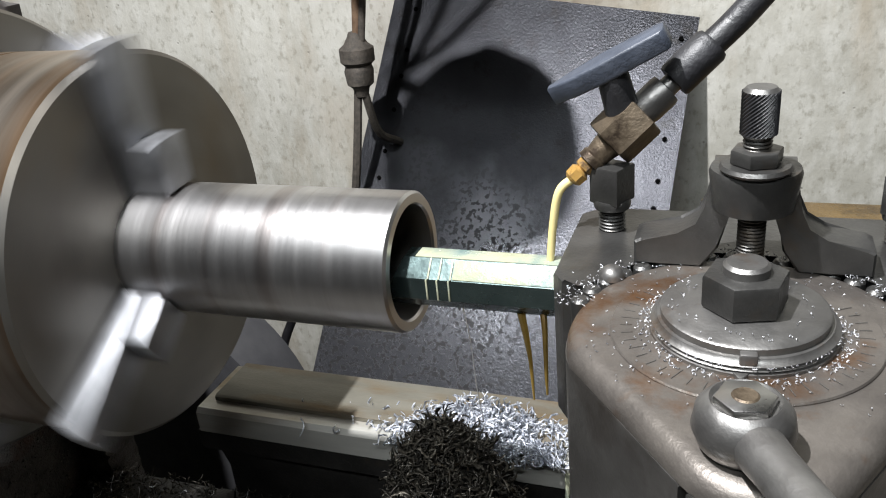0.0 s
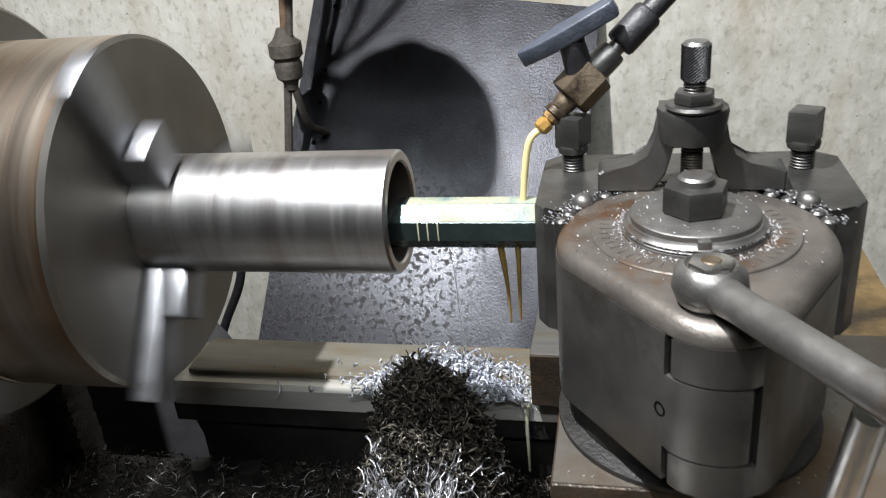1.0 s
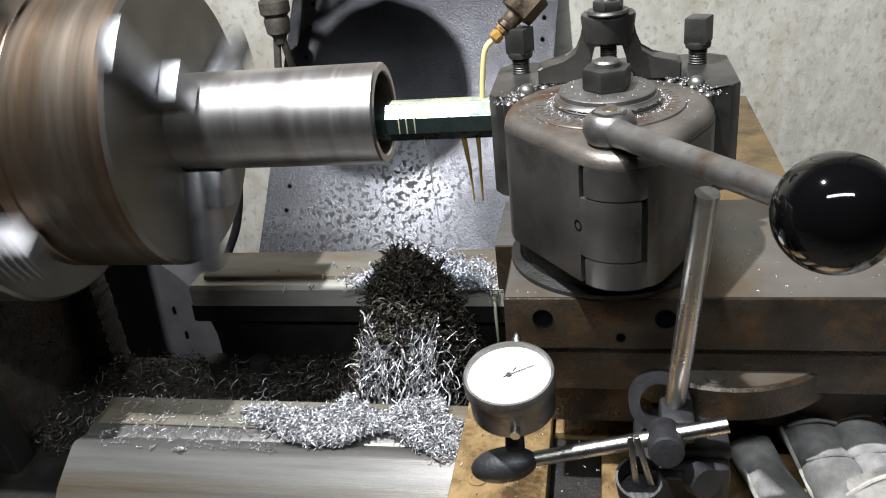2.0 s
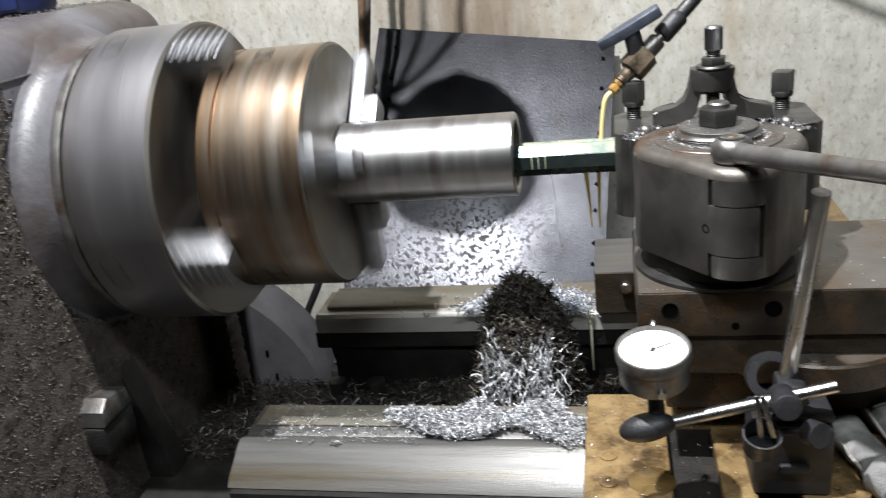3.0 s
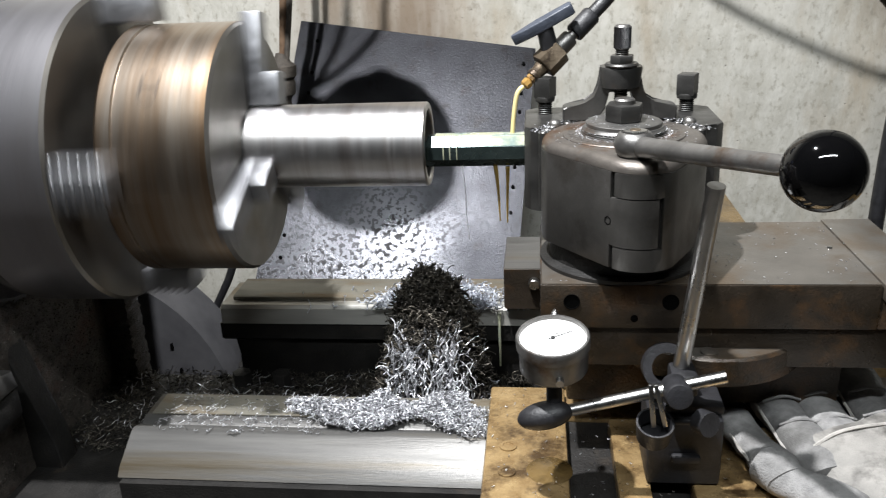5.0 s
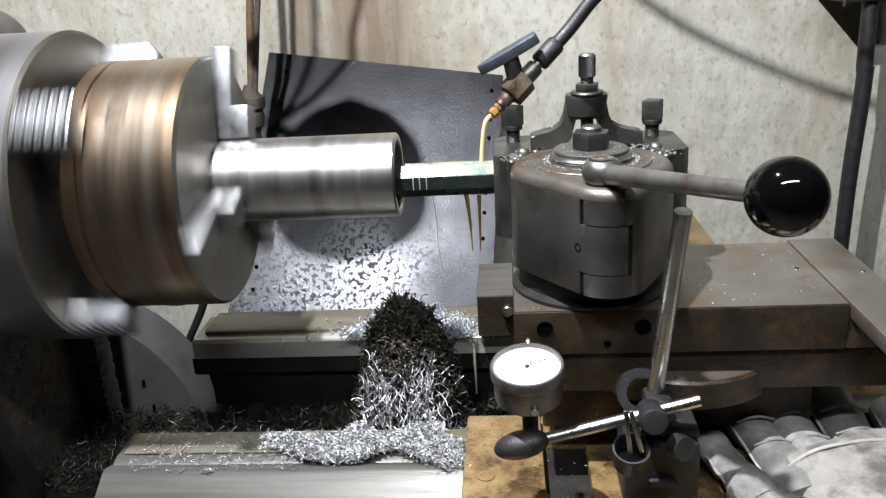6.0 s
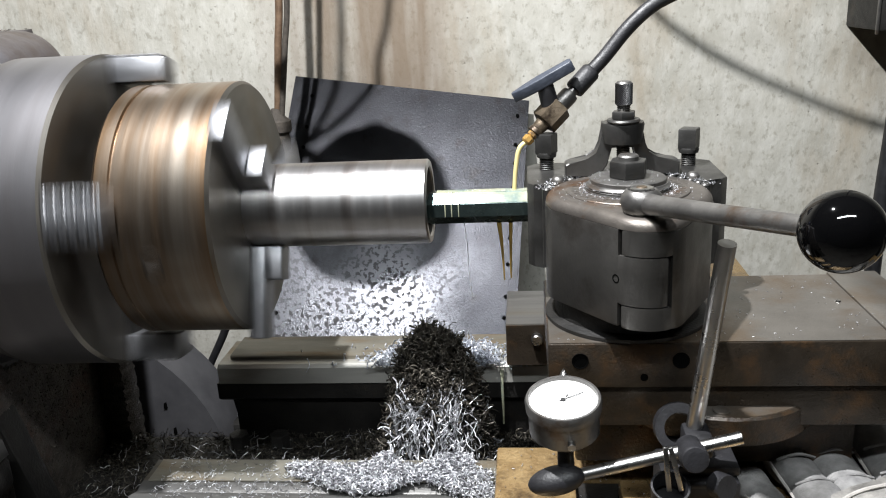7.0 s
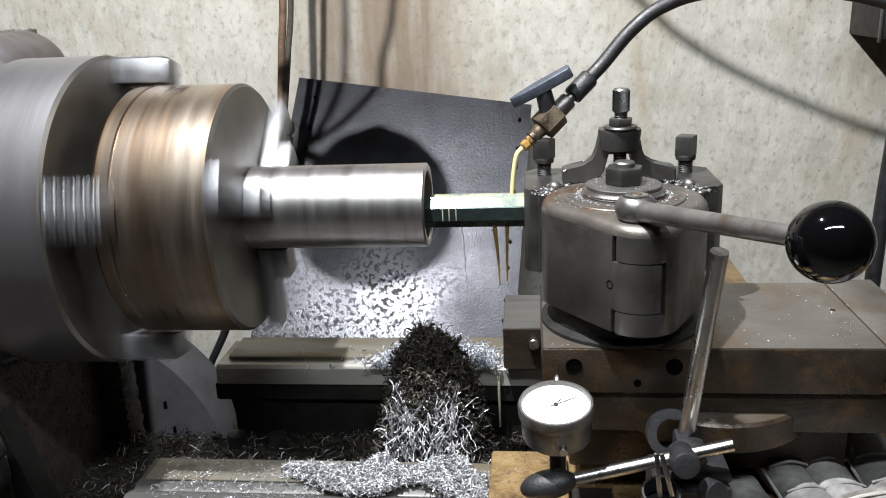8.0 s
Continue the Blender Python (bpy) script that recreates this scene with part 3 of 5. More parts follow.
wpart("cross_slide", box(0.128, 0.360, -0.118, 0.52, 0.891, 0.9372, 0.003), "slide", saddle)
wpart("oil_pool", box(0.130, 0.3585, 0.0, 0.518, 0.9374, 0.9382, 0.0), "pool", saddle, "amber oil lying on the slide top")
wpart("rear_wing", box(0.064, 0.127, 0.100, 0.205, 0.8795, 0.930, 0.002), "front_way", saddle, "pale oily machined wing")
wpart("wing_face", box(0.0645, 0.1265, 0.0985, 0.1003, 0.880, 0.9285, 0.0), "slide", saddle)
wpart("wing_screw", lathe([(0, 0), (0, 0.0065), (0.008, 0.0065), (0.009, 0.0055), (0.009, 0)], 18, Matrix.Translation((0.0985, 0.0985, 0.913)) @ Matrix.Rotation(radians(90), 4, "X")), "bright", saddle, "bright screw head")
wpart("apron", box(0.064, 0.66, -0.372, -0.332, 0.55, 0.858, 0.006), "cast_dark", saddle)

top_slide = empty("compound_slide", 0.25, -0.06, 0.94, label="oily cast-iron compound slide with drilled front face", category="slide")
wpart("slide_body", box(0.105, 0.367, -0.155, -0.006, 0.982, 1.0200, 0.0012), "slide", top_slide)
wpart("slide_end", box(0.3672, 0.407, -0.154, -0.006, 0.982, 1.0083, 0.001), "slide", top_slide)
wpart("slide_surface", box(0.1062, 0.3658, -0.1538, -0.0072, 1.0201, 1.0208, 0.0), "slide_top", top_slide, "ground flat slide top")
wpart("end_plate", box(0.3675, 0.411, -0.300, 0.0, 1.0085, 1.0212, 0.001), "slide_top", top_slide, "pale ground end plate")
for x, y in ((0.352, -0.075), (0.403, -0.087)):
    wpart("plate_pin", lathe([(1.0206, 0.0), (1.0206, 0.0025), (1.0221, 0.002), (1.0221, 0.0)], 12, Matrix.Translation((x, y, 0))), "bright", top_slide)
wpart("slide_base", box(0.120, 0.405, -0.150, -0.01, 0.945, 0.981, 0.002), "slide", top_slide)
# shaded side and lit top of the swivel are put into two colours
wpart("swivel", lathe([(0.938, 0.0), (0.938, 0.082), (0.960, 0.082), (0.962, 0.080), (0.962, 0.0)], 64, Matrix.Translation((0.250, -0.088, 0))), "slide", top_slide)
wpart("swivel_lit_top", lathe([(0.9621, 0.0), (0.9621, 0.0795), (0.9627, 0.0792), (0.9627, 0.0)], 64, Matrix.Translation((0.250, -0.088, 0))), "slide_top", top_slide, "paler disc that colours the swivel's lit top")
wpart("swivel_screw", lathe([(0.9627, 0.0), (0.9627, 0.007), (0.9638, 0.007), (0.9642, 0.006), (0.9642, 0.0)], 20, Matrix.Translation((0.240, -0.158, 0))), "slide_top", top_slide)
for x, z, r in ((0.130, 1.0055, 0.0058), (0.208, 1.0055, 0.0058), (0.180, 0.991, 0.0026)):
    m_ = Matrix.Translation((x, -0.1545, z)) @ Matrix.Rotation(radians(90), 4, "X")
    wpart("screw_hole", lathe([(0.0007, 0.0), (0.0007, r), (0.0012, r), (0.0014, r * 1.14), (0.0, r * 1.16)], 24, m_), "void", top_slide)

# ---- tool post ----
PX, PY = 0.173, -0.090
post = empty("tool_post", PX, PY, 1.021, label="blackened steel quick-change tool post with stained top", category="tool post")
NX, NY, NR = 0.180, -0.153, 0.0305


def post_outline(grow=0.0):
    """Round body with a blunt clamping nose towards the operator."""
    pts, r, nose = [], 0.067 + grow, NR + grow
    for k in range(0, 41):
        a = radians(-22 + 224 * k / 40)
        pts.append((PX + r * math.cos(a), PY + r * math.sin(a)))
    for k in range(0, 17):
        a = radians(212 + 116 * k / 16)
        pts.append((NX + nose * math.cos(a), NY + nose * math.sin(a)))
    return pts


def shell(i0, i1, z0, z1):
    """A wall piece along part of the outline, 3 mm thick."""
    out, inn = post_outline(0.0), post_outline(-0.003)
    n = len(out)
    idx = [(i0 + k) % n for k in range((i1 - i0) % n + 1)]
    return prism([out[i] for i in idx] + [inn[i] for i in idx[::-1]], z0, z1, 0.0006, None, None, 1)


wpart("base_disc", lathe([(1.0212, 0.0), (1.0212, 0.068), (1.024, 0.068), (1.026, 0.060), (1.043, 0.058), (1.043, 0.0)], 64, Matrix.Translation((PX, PY, 0))), "cast_dark", post)
wpart("core", prism(post_outline(-0.0032), 1.043, 1.117), "cast_dark", post)
SL, SR = 42, 52
zb, z1, z2, zt = 1.0425, 1.0605, 1.0995, 1.1185
wpart("left_shell", shell(14, SL, zb, zt), "post_side", post)
wpart("right_shell", shell(SR + 1, 13, zb, zt), "post_side", post)
wpart("middle_band", shell(SL, SR, z1 + 0.0006, z2 - 0.0006), "post_side", post)
wpart("upper_band", shell(SL + 1, SR + 1, z2 + 0.0004, zt), "post_side", post)
wpart("lower_band", shell(SL + 1, SR + 1, zb, z1 - 0.0004), "post_side", post)
wpart("pin_hole", lathe([(0.0, 0.0), (0.0, 0.0026), (0.0006, 0.0026), (0.0006, 0.0034), (0.0, 0.0036)], 18, Matrix.Translation((0.1555, -0.1705, 1.080)) @ Matrix.Rotation(radians(90), 4, "X") @ Matrix.Rotation(radians(-52), 4, "Y")), "void", post)
def rounded_cap(z0, z1, r, steps=6):
    """The post's outline as a lid whose rim is rounded with radius r."""
    bm = bmesh.new()
    rings = [[bm.verts.new((x, y, z0)) for x, y in post_outline(-0.0004)]]
    for k in range(steps + 1):
        a = radians(90 * k / steps)
        rings.append([bm.verts.new((x, y, z1 - r + r * math.sin(a))) for x, y in post_outline(-0.0004 - r * (1 - math.cos(a)))])
    n_ = len(rings[0])
    for p_, q_ in zip(rings, rings[1:]):
        for k in range(n_):
            bm.faces.new((p_[k], p_[(k + 1) % n_], q_[(k + 1) % n_], q_[k]))
    bm.faces.new(rings[-1])
    bm.faces.new(rings[0][::-1])
    return bm


wpart("cap", rounded_cap(1.1188, 1.1275, 0.0080), "post_top", post, "brown-stained cap with a rounded rim")
wpart("degree_ring", lathe([(1.127, 0.0), (1.127, 0.0495), (1.1280, 0.0495), (1.1286, 0.049), (1.1288, 0.0)], 96, Matrix.Translation((PX, PY, 0))), "post_top", post)
for k in range(48):
    a = radians(7.5 * k)
    if math.sin(a) > 0.55:
        continue
    l0 = 0.041 if k % 4 else 0.0385
    wpart("scale_mark", box(l0, 0.0455, -0.00012, 0.00012, 1.1287, 1.12895, 0, None, Matrix.Translation((PX, PY, 0)) @ Matrix.Rotation(a, 4, "Z")), "ring", post)
wpart("flange", lathe([(1.1285, 0.0), (1.1285, 0.0345), (1.1300, 0.0345), (1.1305, 0.0330), (1.1312, 0.0342), (1.1320, 0.0328), (1.1328, 0.0340), (1.1336, 0.0325), (1.1350, 0.0318), (1.1352, 0.0305), (1.1378, 0.0305), (1.1385, 0.0295), (1.1385, 0.0)], 72, Matrix.Translation((PX, PY, 0))), "ring", post, "worn stepped flange")
wpart("flange_key", box(-0.003, 0.003, -0.0335, -0.029, 1.132, 1.1372, 0.0006, None, Matrix.Translation((PX, PY, 0)) @ Matrix.Rotation(radians(4), 4, "Z")), "ring", post)
wpart("pointer", prism([(PX - 0.003, PY - 0.0335), (PX, PY - 0.0385), (PX + 0.003, PY - 0.0335)], 1.1288, 1.1305, 0.0003), "ring", post)
nut = wpart("nut", prism([(PX + x, PY + y) for x, y in ngon(6, 0.0158, radians(16))], 1.1387, 1.1525, 0.0013), "dark_steel", post, "large dark hexagon nut")
wpart("stud", lathe([(1.15, 0.0), (1.15, 0.0085), (1.1555, 0.0085), (1.1568, 0.0072), (1.1568, 0.0045), (1.1562, 0.0)], 32, Matrix.Translation((PX, PY, 0))), "ring", nut)
for k in range(40):
    a = 2 * math.pi * (k + 0.5) / 40
    if math.sin(a) > 0.12:
        wpart("tooth", lathe([(1.06, 0.0), (1.06, 0.0042), (1.1262, 0.0042), (1.1274, 0.003), (1.1274, 0.0)], 10, Matrix.Translation((PX + 0.0668 * math.cos(a), PY + 0.0668 * math.sin(a), 0))), "dark_steel", post)

# tool holder behind the post
HZ = 1.127
holder = empty("tool_holder", 0.175, -0.01, 1.05, label="dark steel boring-bar holder clamped behind the post", category="tool holder")
outline = [(0.0915, -0.052), (0.097, -0.060), (0.108, -0.062)]
for k in range(0, 13):
    a = radians(158 - 136 * k / 12)
    outline.append((PX + 0.0715 * math.cos(a), PY + 0.0715 * math.sin(a)))
outline += [(0.242, -0.062), (0.254, -0.060), (0.261, -0.050), (0.261, 0.018), (0.250, 0.028), (0.101, 0.028), (0.0915, 0.018)]
wpart("block", prism(outline, 1.052, HZ, 0.0016), "dark_steel", holder)
QX, QY = 0.1745, -0.042


def yoke():
    pts = [(-0.049, 0.0), (-0.049, 0.011), (-0.046, 0.0125), (-0.030, 0.015), (-0.022, 0.020), (-0.0185, 0.028), (-0.0175, 0.038), (-0.0165, 0.046), (0.0165, 0.046), (0.0175, 0.038), (0.0185, 0.028), (0.022, 0.020), (0.030, 0.015), (0.046, 0.0125), (0.049, 0.011), (0.049, 0.0), (0.020, 0.0), (0.013, 0.010), (0.010, 0.026), (-0.010, 0.026), (-0.013, 0.010), (-0.020, 0.0)]
    return prism(pts, -0.010, 0.010, 0.001, Matrix.Translation((QX, QY + 0.014, HZ + 0.0003)) @ Matrix.Rotation(radians(90), 4, "X"), None, 1)


wpart("yoke", yoke(), "dark_steel", holder, "arched steel yoke")
wpart("boss", lathe([(HZ + 0.030, 0.0), (HZ + 0.030, 0.0165), (HZ + 0.0455, 0.0185), (HZ + 0.0475, 0.0178), (HZ + 0.0478, 0.0)], 40, Matrix.Translation((QX, QY + 0.006, 0))), "dark_steel", holder)
prof, z = [(HZ - 0.005, 0)], HZ - 0.005
while z < 1.192:
    prof += [(z, 0.0058), (z + 0.0007, 0.0050), (z + 0.0014, 0.0058)]
    z += 0.0016
wpart("height_screw", lathe(prof + [(z, 0)], 20, Matrix.Translation((QX, QY, 0))), "dark_steel", holder)
wpart("lock_washer", lathe([(1.1752, 0.0), (1.1752, 0.0135), (1.1765, 0.0145), (1.178, 0.0135), (1.178, 0.0)], 32, Matrix.Translation((QX, QY, 0))), "dark_steel", holder)
wpart("lock_nut", prism([(QX + x, QY + y) for x, y in ngon(6, 0.0105, 0.3)], 1.1782, 1.1845, 0.0008), "dark_steel", holder)
own = bmesh.new()
rows_, n_ = 22, 48
grid = [[own.verts.new(((0.0070 + (0.00035 if (i + j) % 2 else -0.0002)) * math.cos(2 * math.pi * i / n_), (0.0070 + (0.00035 if (i + j) % 2 else -0.0002)) * math.sin(2 * math.pi * i / n_), 1.1905 + 0.0175 * j / rows_)) for i in range(n_)] for j in range(rows_ + 1)]
for j in range(rows_):
    for i in range(n_):
        own.faces.new((grid[j][i], grid[j][(i + 1) % n_], grid[j + 1][(i + 1) % n_], grid[j + 1][i]))
bmesh.ops.transform(own, matrix=Matrix.Translation((QX, QY, 0)), verts=own.verts)
knob = wpart("knurled_knob", own, "rubber", holder, "knurled steel knob", False)
wpart("knob_cap", lathe([(1.1895, 0.0), (1.1895, 0.0061), (1.1906, 0.0069)], 36, Matrix.Translation((QX, QY, 0))), "dark_steel", knob)
wpart("knob_top", lathe([(1.2078, 0.0070), (1.2095, 0.0057), (1.2098, 0.0)], 36, Matrix.Translation((QX, QY, 0))), "ring", knob)
for x, y in ((0.110, 0.001), (0.238, 0.001)):
    hex_bolt("clamp_screw", x, y, 1.1415, 1.1605, 0.0155, 0.0068, HZ, dict(label="dark square-headed clamp screw in the tool holder", category="screw", group="clamp screws of the holder"), square=True)
for x, y in ((0.118, -0.053), (0.232, -0.053)):
    bm = lathe([(0, 0.0056), (0.002, 0.0056), (0.004, 0.0046), (0.0055, 0.0026), (0.006, 0.0)], 20)
    pin = thing("round_pin", bm, "ring", "small round-headed steel pin on the tool holder", "pin", group="pins of the holder")
    pin.location = (x, y, HZ)

# boring bar
BY, BZ, BAF = -0.007, 1.0955, 0.0292
bar = empty("boring_bar", 0.05, BY, BZ, label="eight-sided boring bar wet with yellow cutting oil", category="boring bar")
rc = BAF / 2 / math.cos(math.pi / 8)
bm = prism(ngon(8, rc, radians(22.5)), -0.016, 0.10, 0.0, Matrix.Translation((0, BY, BZ)) @ ALONG_X)
for v in bm.verts:
    if v.co.x < 0:
        v.co.x += 0.010 + (v.co.z - BZ) * 0.45
wpart("shank", bm, "bar_green", bar)
for x0, x1, turn_, m_ in ((0.007, 0.094, 0, "oil_pale"), (0.030, 0.094, 45, "oil_pale")):
    film = box(x0, x1, -0.0055, 0.0055, BAF / 2 - 0.0004, BAF / 2 + 0.0005, 0.0003, None, Matrix.Translation((0, BY, BZ)) @ Matrix.Rotation(radians(turn_), 4, "X"))
    wpart("oil_film", film, m_, bar, "pale milky film of oil")
for x in (0.0165, 0.0225, 0.029):
    bm = None
    for turn_ in (45, 90):
        bm = box(x - 0.0005 - 0.001 * (turn_ > 45), x + 0.0005 - 0.001 * (turn_ > 45), -0.006, 0.006, BAF / 2 - 0.0003, BAF / 2 + 0.0007, 0.0003, bm, Matrix.Translation((0, BY, BZ)) @ Matrix.Rotation(radians(turn_), 4, "X"))
    wpart("oil_run", bm, "oil_pale", bar, "run of oil")

# lever
lever = empty("clamp_lever", 0.177, -0.152, 1.128, label="steel clamping lever with a glossy black ball knob", category="lever")
HUB, BALL = Vector((0.1742, -0.161, 1.1345)), Vector((0.2485, -0.340, 1.1645))
wpart("hub", lathe([(1.1272, 0.0), (1.1272, 0.011), (1.130, 0.0135), (1.1355, 0.0155), (1.1415, 0.0145), (1.1450, 0.0115), (1.1455, 0.0105), (1.1440, 0.0095), (1.1440, 0.0)], 40, Matrix.Translation((HUB.x, HUB.y, 0))), "ring", lever)
wpart("hub_screw", prism([(HUB.x + x, HUB.y + y) for x, y in ngon(6, 0.0095, 0.2)], 1.1435, 1.1468, 0.0008), "bright", lever, "bright hexagon screw")
wpart("screw_centre", lathe([(1.1468, 0.0), (1.1468, 0.0042), (1.1473, 0.0036), (1.1470, 0.002), (1.1474, 0.0)], 24, Matrix.Translation((HUB.x, HUB.y, 0))), "brass", lever)
wpart("rod", tube([HUB, HUB + (BALL - HUB) * 0.12, BALL], 0.0088, 20, None, 0, 0.0058), "ring", lever)
bm = bmesh.new()
bmesh.ops.create_uvsphere(bm, u_segments=48, v_segments=32, radius=0.0213, matrix=Matrix.Translation(BALL))
wpart("ball_knob", bm, "black", lever, "glossy black ball knob")

# ---- coolant tap ----
tap = empty("coolant_tap", 0.12, 0.03, 1.17, label="brass coolant tap with blue-grey lever on a dark hose", category="tap")
T0, T1 = Vector((0.0905, -0.003, 1.153)), Vector((0.164, 0.030, 1.223))
D = (T1 - T0).normalized()


def stub(points, n, base, direction):
    m = Matrix.Translation(base) @ direction.to_track_quat("Z", "Y").to_matrix().to_4x4()
    return lathe(points, n, m)


wpart("nozzle_nut", stub([(0, 0), (0, 0.0035), (0.0015, 0.0052), (0.006, 0.0055), (0.0075, 0.004), (0.0085, 0.0052), (0.0115, 0.0052), (0.0125, 0.004), (0.0125, 0)], 8, T0, D), "amber", tap, "amber oil-coated nozzle nut")
wpart("reducer", stub([(0.0122, 0), (0.0122, 0.0068), (0.016, 0.0068), (0.017, 0.0060), (0.026, 0.0075), (0.026, 0)], 24, T0, D), "brass", tap)
tm = Matrix.Translation(T0) @ D.to_track_quat("Z", "Y").to_matrix().to_4x4()
wpart("valve_body", prism(ngon(6, 0.0135, radians(10)), 0.025, 0.047, 0.0015, tm), "brass", tap, "dark dirty brass valve body")
wpart("union", stub([(0.047, 0), (0.047, 0.0078), (0.050, 0.0084), (0.060, 0.0084), (0.062, 0.0078), (0.0625, 0.005), (0.067, 0.005), (0.067, 0)], 24, T0, D), "ring", tap)
wpart("hose_ferrule", stub([(0.0665, 0), (0.0665, 0.0085), (0.068, 0.0092), (0.089, 0.0092), (0.091, 0.0082), (0.091, 0)], 24, T0, D), "rubber", tap)
K = T0 + D * 0.037
HA, HB = Vector((0.081, 0.004, 1.1935)), Vector((0.1345, 0.004, 1.2215))
L = (HB - HA).normalized()
HM = (HA + HB) / 2
S = (HM - K - L * ((HM - K).dot(L))).normalized()
wpart("stem", tube([K, HM - S * 0.004], 0.0085, 16, None, 0, 0.0075), "rubber", tap)
Y_ = S.cross(L).normalized()
hm = Matrix.Translation(HM) @ Matrix((L, Y_, L.cross(Y_).normalized())).transposed().to_4x4()
hl = (HB - HA).length / 2
bm = prism([(-hl, -0.002), (-hl + 0.012, -0.0062), (-0.003, -0.0078), (hl - 0.002, -0.0074), (hl, -0.005), (hl, 0.005), (hl - 0.002, 0.0074), (-0.003, 0.0078), (-hl + 0.012, 0.0062), (-hl, 0.002)], -0.0048, 0.0048, 0.0012, hm)
wpart("handle", bm, "valve_blue", tap, "flat blue-grey plastic lever")
E0 = T0 + D * 0.088
wpart("hose", tube([E0, E0 + D * 0.02, (0.190, 0.036, 1.252), (0.218, 0.040, 1.272), (0.26, 0.046, 1.283), (0.338, 0.056, 1.281), (0.418, 0.060, 1.268), (0.60, 0.08, 1.20), (0.85, 0.25, 1.0), (0.9, 0.5, 0.6), (0.9, 0.5, 0.0)], 0.0066, 16), "rubber", tap, "dark ribbed hose")

stream = empty("coolant_stream", 0.082, -0.006, 1.11, label="thin stream of yellow cutting oil falling on the bar", category="oil stream")
wpart("jet", tube([T0 + D * 0.002, T0 - D * 0.008, (0.0815, -0.006, 1.130), (0.0795, -0.007, 1.109)], 0.0023, 12, None, 6, 0.0020), "oil", stream)
drip = [wpart("drip", tube([(0.064, -0.013, 1.083), (0.0655, -0.010, 1.065), (0.0665, -0.008, 1.048), (0.0675, -0.008, 1.024)], 0.0023, 8, None, 5, 0.0006), "oil_drip", stream),
        wpart("drip", tube([(0.0755, -0.013, 1.083), (0.0752, -0.010, 1.068), (0.0745, -0.008, 1.040), (0.0745, -0.008, 1.026)], 0.0021, 8, None, 5, 0.0006), "oil_drip", stream)]

wpart("runoff", tube([(0.0575, 0.1155, 0.866), (0.0575, 0.1120, 0.852), (0.0578, 0.1110, 0.830), (0.0580, 0.1110, 0.798)], 0.0022, 8, None, 5, 0.0012), "oil_pale", stream, "pale oil running off the way")

# ---- back plate ----
plate = empty("splash_plate", -0.2, 0.8, 0.4, label="dark stained steel splash plate leaning on the wall", category="steel plate")
P0, P1, P2, P3 = Vector((-0.364, 0.885, 1.140)), Vector((0.100, 0.885, 1.072)), Vector((0.054, 0.52, 0.578)), Vector((-0.437, 0.52, 0.578))
bm = bmesh.new()
bm.faces.new([bm.verts.new(p) for p in (P0, P1, P2, P3)])
bmesh.ops.solidify(bm, geom=bm.faces[:], thickness=0.004)
wpart("sheet", bm, "plate", plate)
PN = (P1 - P0).cross(P3 - P0).normalized()
PN = PN if PN.y < 0 else -PN


def on_plate(u, v):
    top, low = P0.lerp(P1, u), P3.lerp(P2, u)
    return top.lerp(low, v)


for u in (0.085, 0.955):
    for i in range(9):
        v = 0.06 + 0.082 * i + (0.018 if i % 3 == 1 else 0)
        p = on_plate(u, v) + PN * 0.0024
        m_ = Matrix.Translation(p) @ PN.to_track_quat("Z", "Y").to_matrix().to_4x4()
        wpart("rivet_hole", lathe([(-0.004, 0.0), (0.0021, 0.0), (0.0021, 0.0034), (-0.004, 0.0036)], 12, m_), "void", plate)
stand_ = thing("plate_stand", box(-0.50, 0.04, 0.50, 0.56, 0.0, 0.574, 0.01), "cast_dark", "black iron chip tray edge under the splash plate", "tray")

# ---- dial indicator on its magnetic stand ----
dial = empty("dial_indicator", 0.114, -0.215, 0.98, label="round dial indicator with white face and steel rim", category="dial gauge")
DM = Matrix.Translation((0.114, -0.215, 0.9985)) @ Matrix.Rotation(radians(9), 4, "X") @ Matrix.Rotation(radians(-2), 4, "Y")


def dpart(name, profile, material, label="", n=48):
    return wpart(name, lathe(profile, n, DM), material, dial, label)


dpart("case", [(-0.024, 0), (-0.024, 0.022), (-0.020, 0.0258), (-0.002, 0.0258), (-0.001, 0.0275)], "ring", "steel case")
dpart("bezel", [(-0.001, 0.0275), (0.006, 0.0278), (0.008, 0.0268), (0.008, 0.0252), (0.005, 0.0245)], "ring", "knurled steel bezel")
dpart("face", [(0.005, 0.0246), (0.0052, 0.0)], "white", "white dial face")
dpart("hub", [(0.0054, 0.0016), (0.0066, 0.0016), (0.0068, 0.0)], "ink")
wpart("needle", box(-0.004, 0.017, -0.0003, 0.0003, 0.0058, 0.0062, 0, None, DM @ Matrix.Rotation(radians(28), 4, "Z")), "ink", dial)
wpart("small_needle", box(0.004, 0.0075, -0.0004, 0.0004, 0.0054, 0.0057, 0, None, DM @ Matrix.Rotation(radians(60), 4, "Z")), "ink", dial)
for k in range(40):
    wpart("scale_mark", box(0.0205 if k % 2 else 0.019, 0.0225, -0.00014, 0.00014, 0.00515, 0.0054, 0, None, DM @ Matrix.Rotation(radians(9 * k), 4, "Z")), "ink", dial)
wpart("plunger", lathe([(0, 0), (0, 0.0022), (0.006, 0.0022), (0.006, 0.0032), (0.010, 0.0032), (0.013, 0.0016), (0.015, 0)], 14, DM @ Matrix.Translation((0.002, 0.025, -0.002)) @ Matrix.Rotation(radians(-50), 4, "X")), "bright", dial)
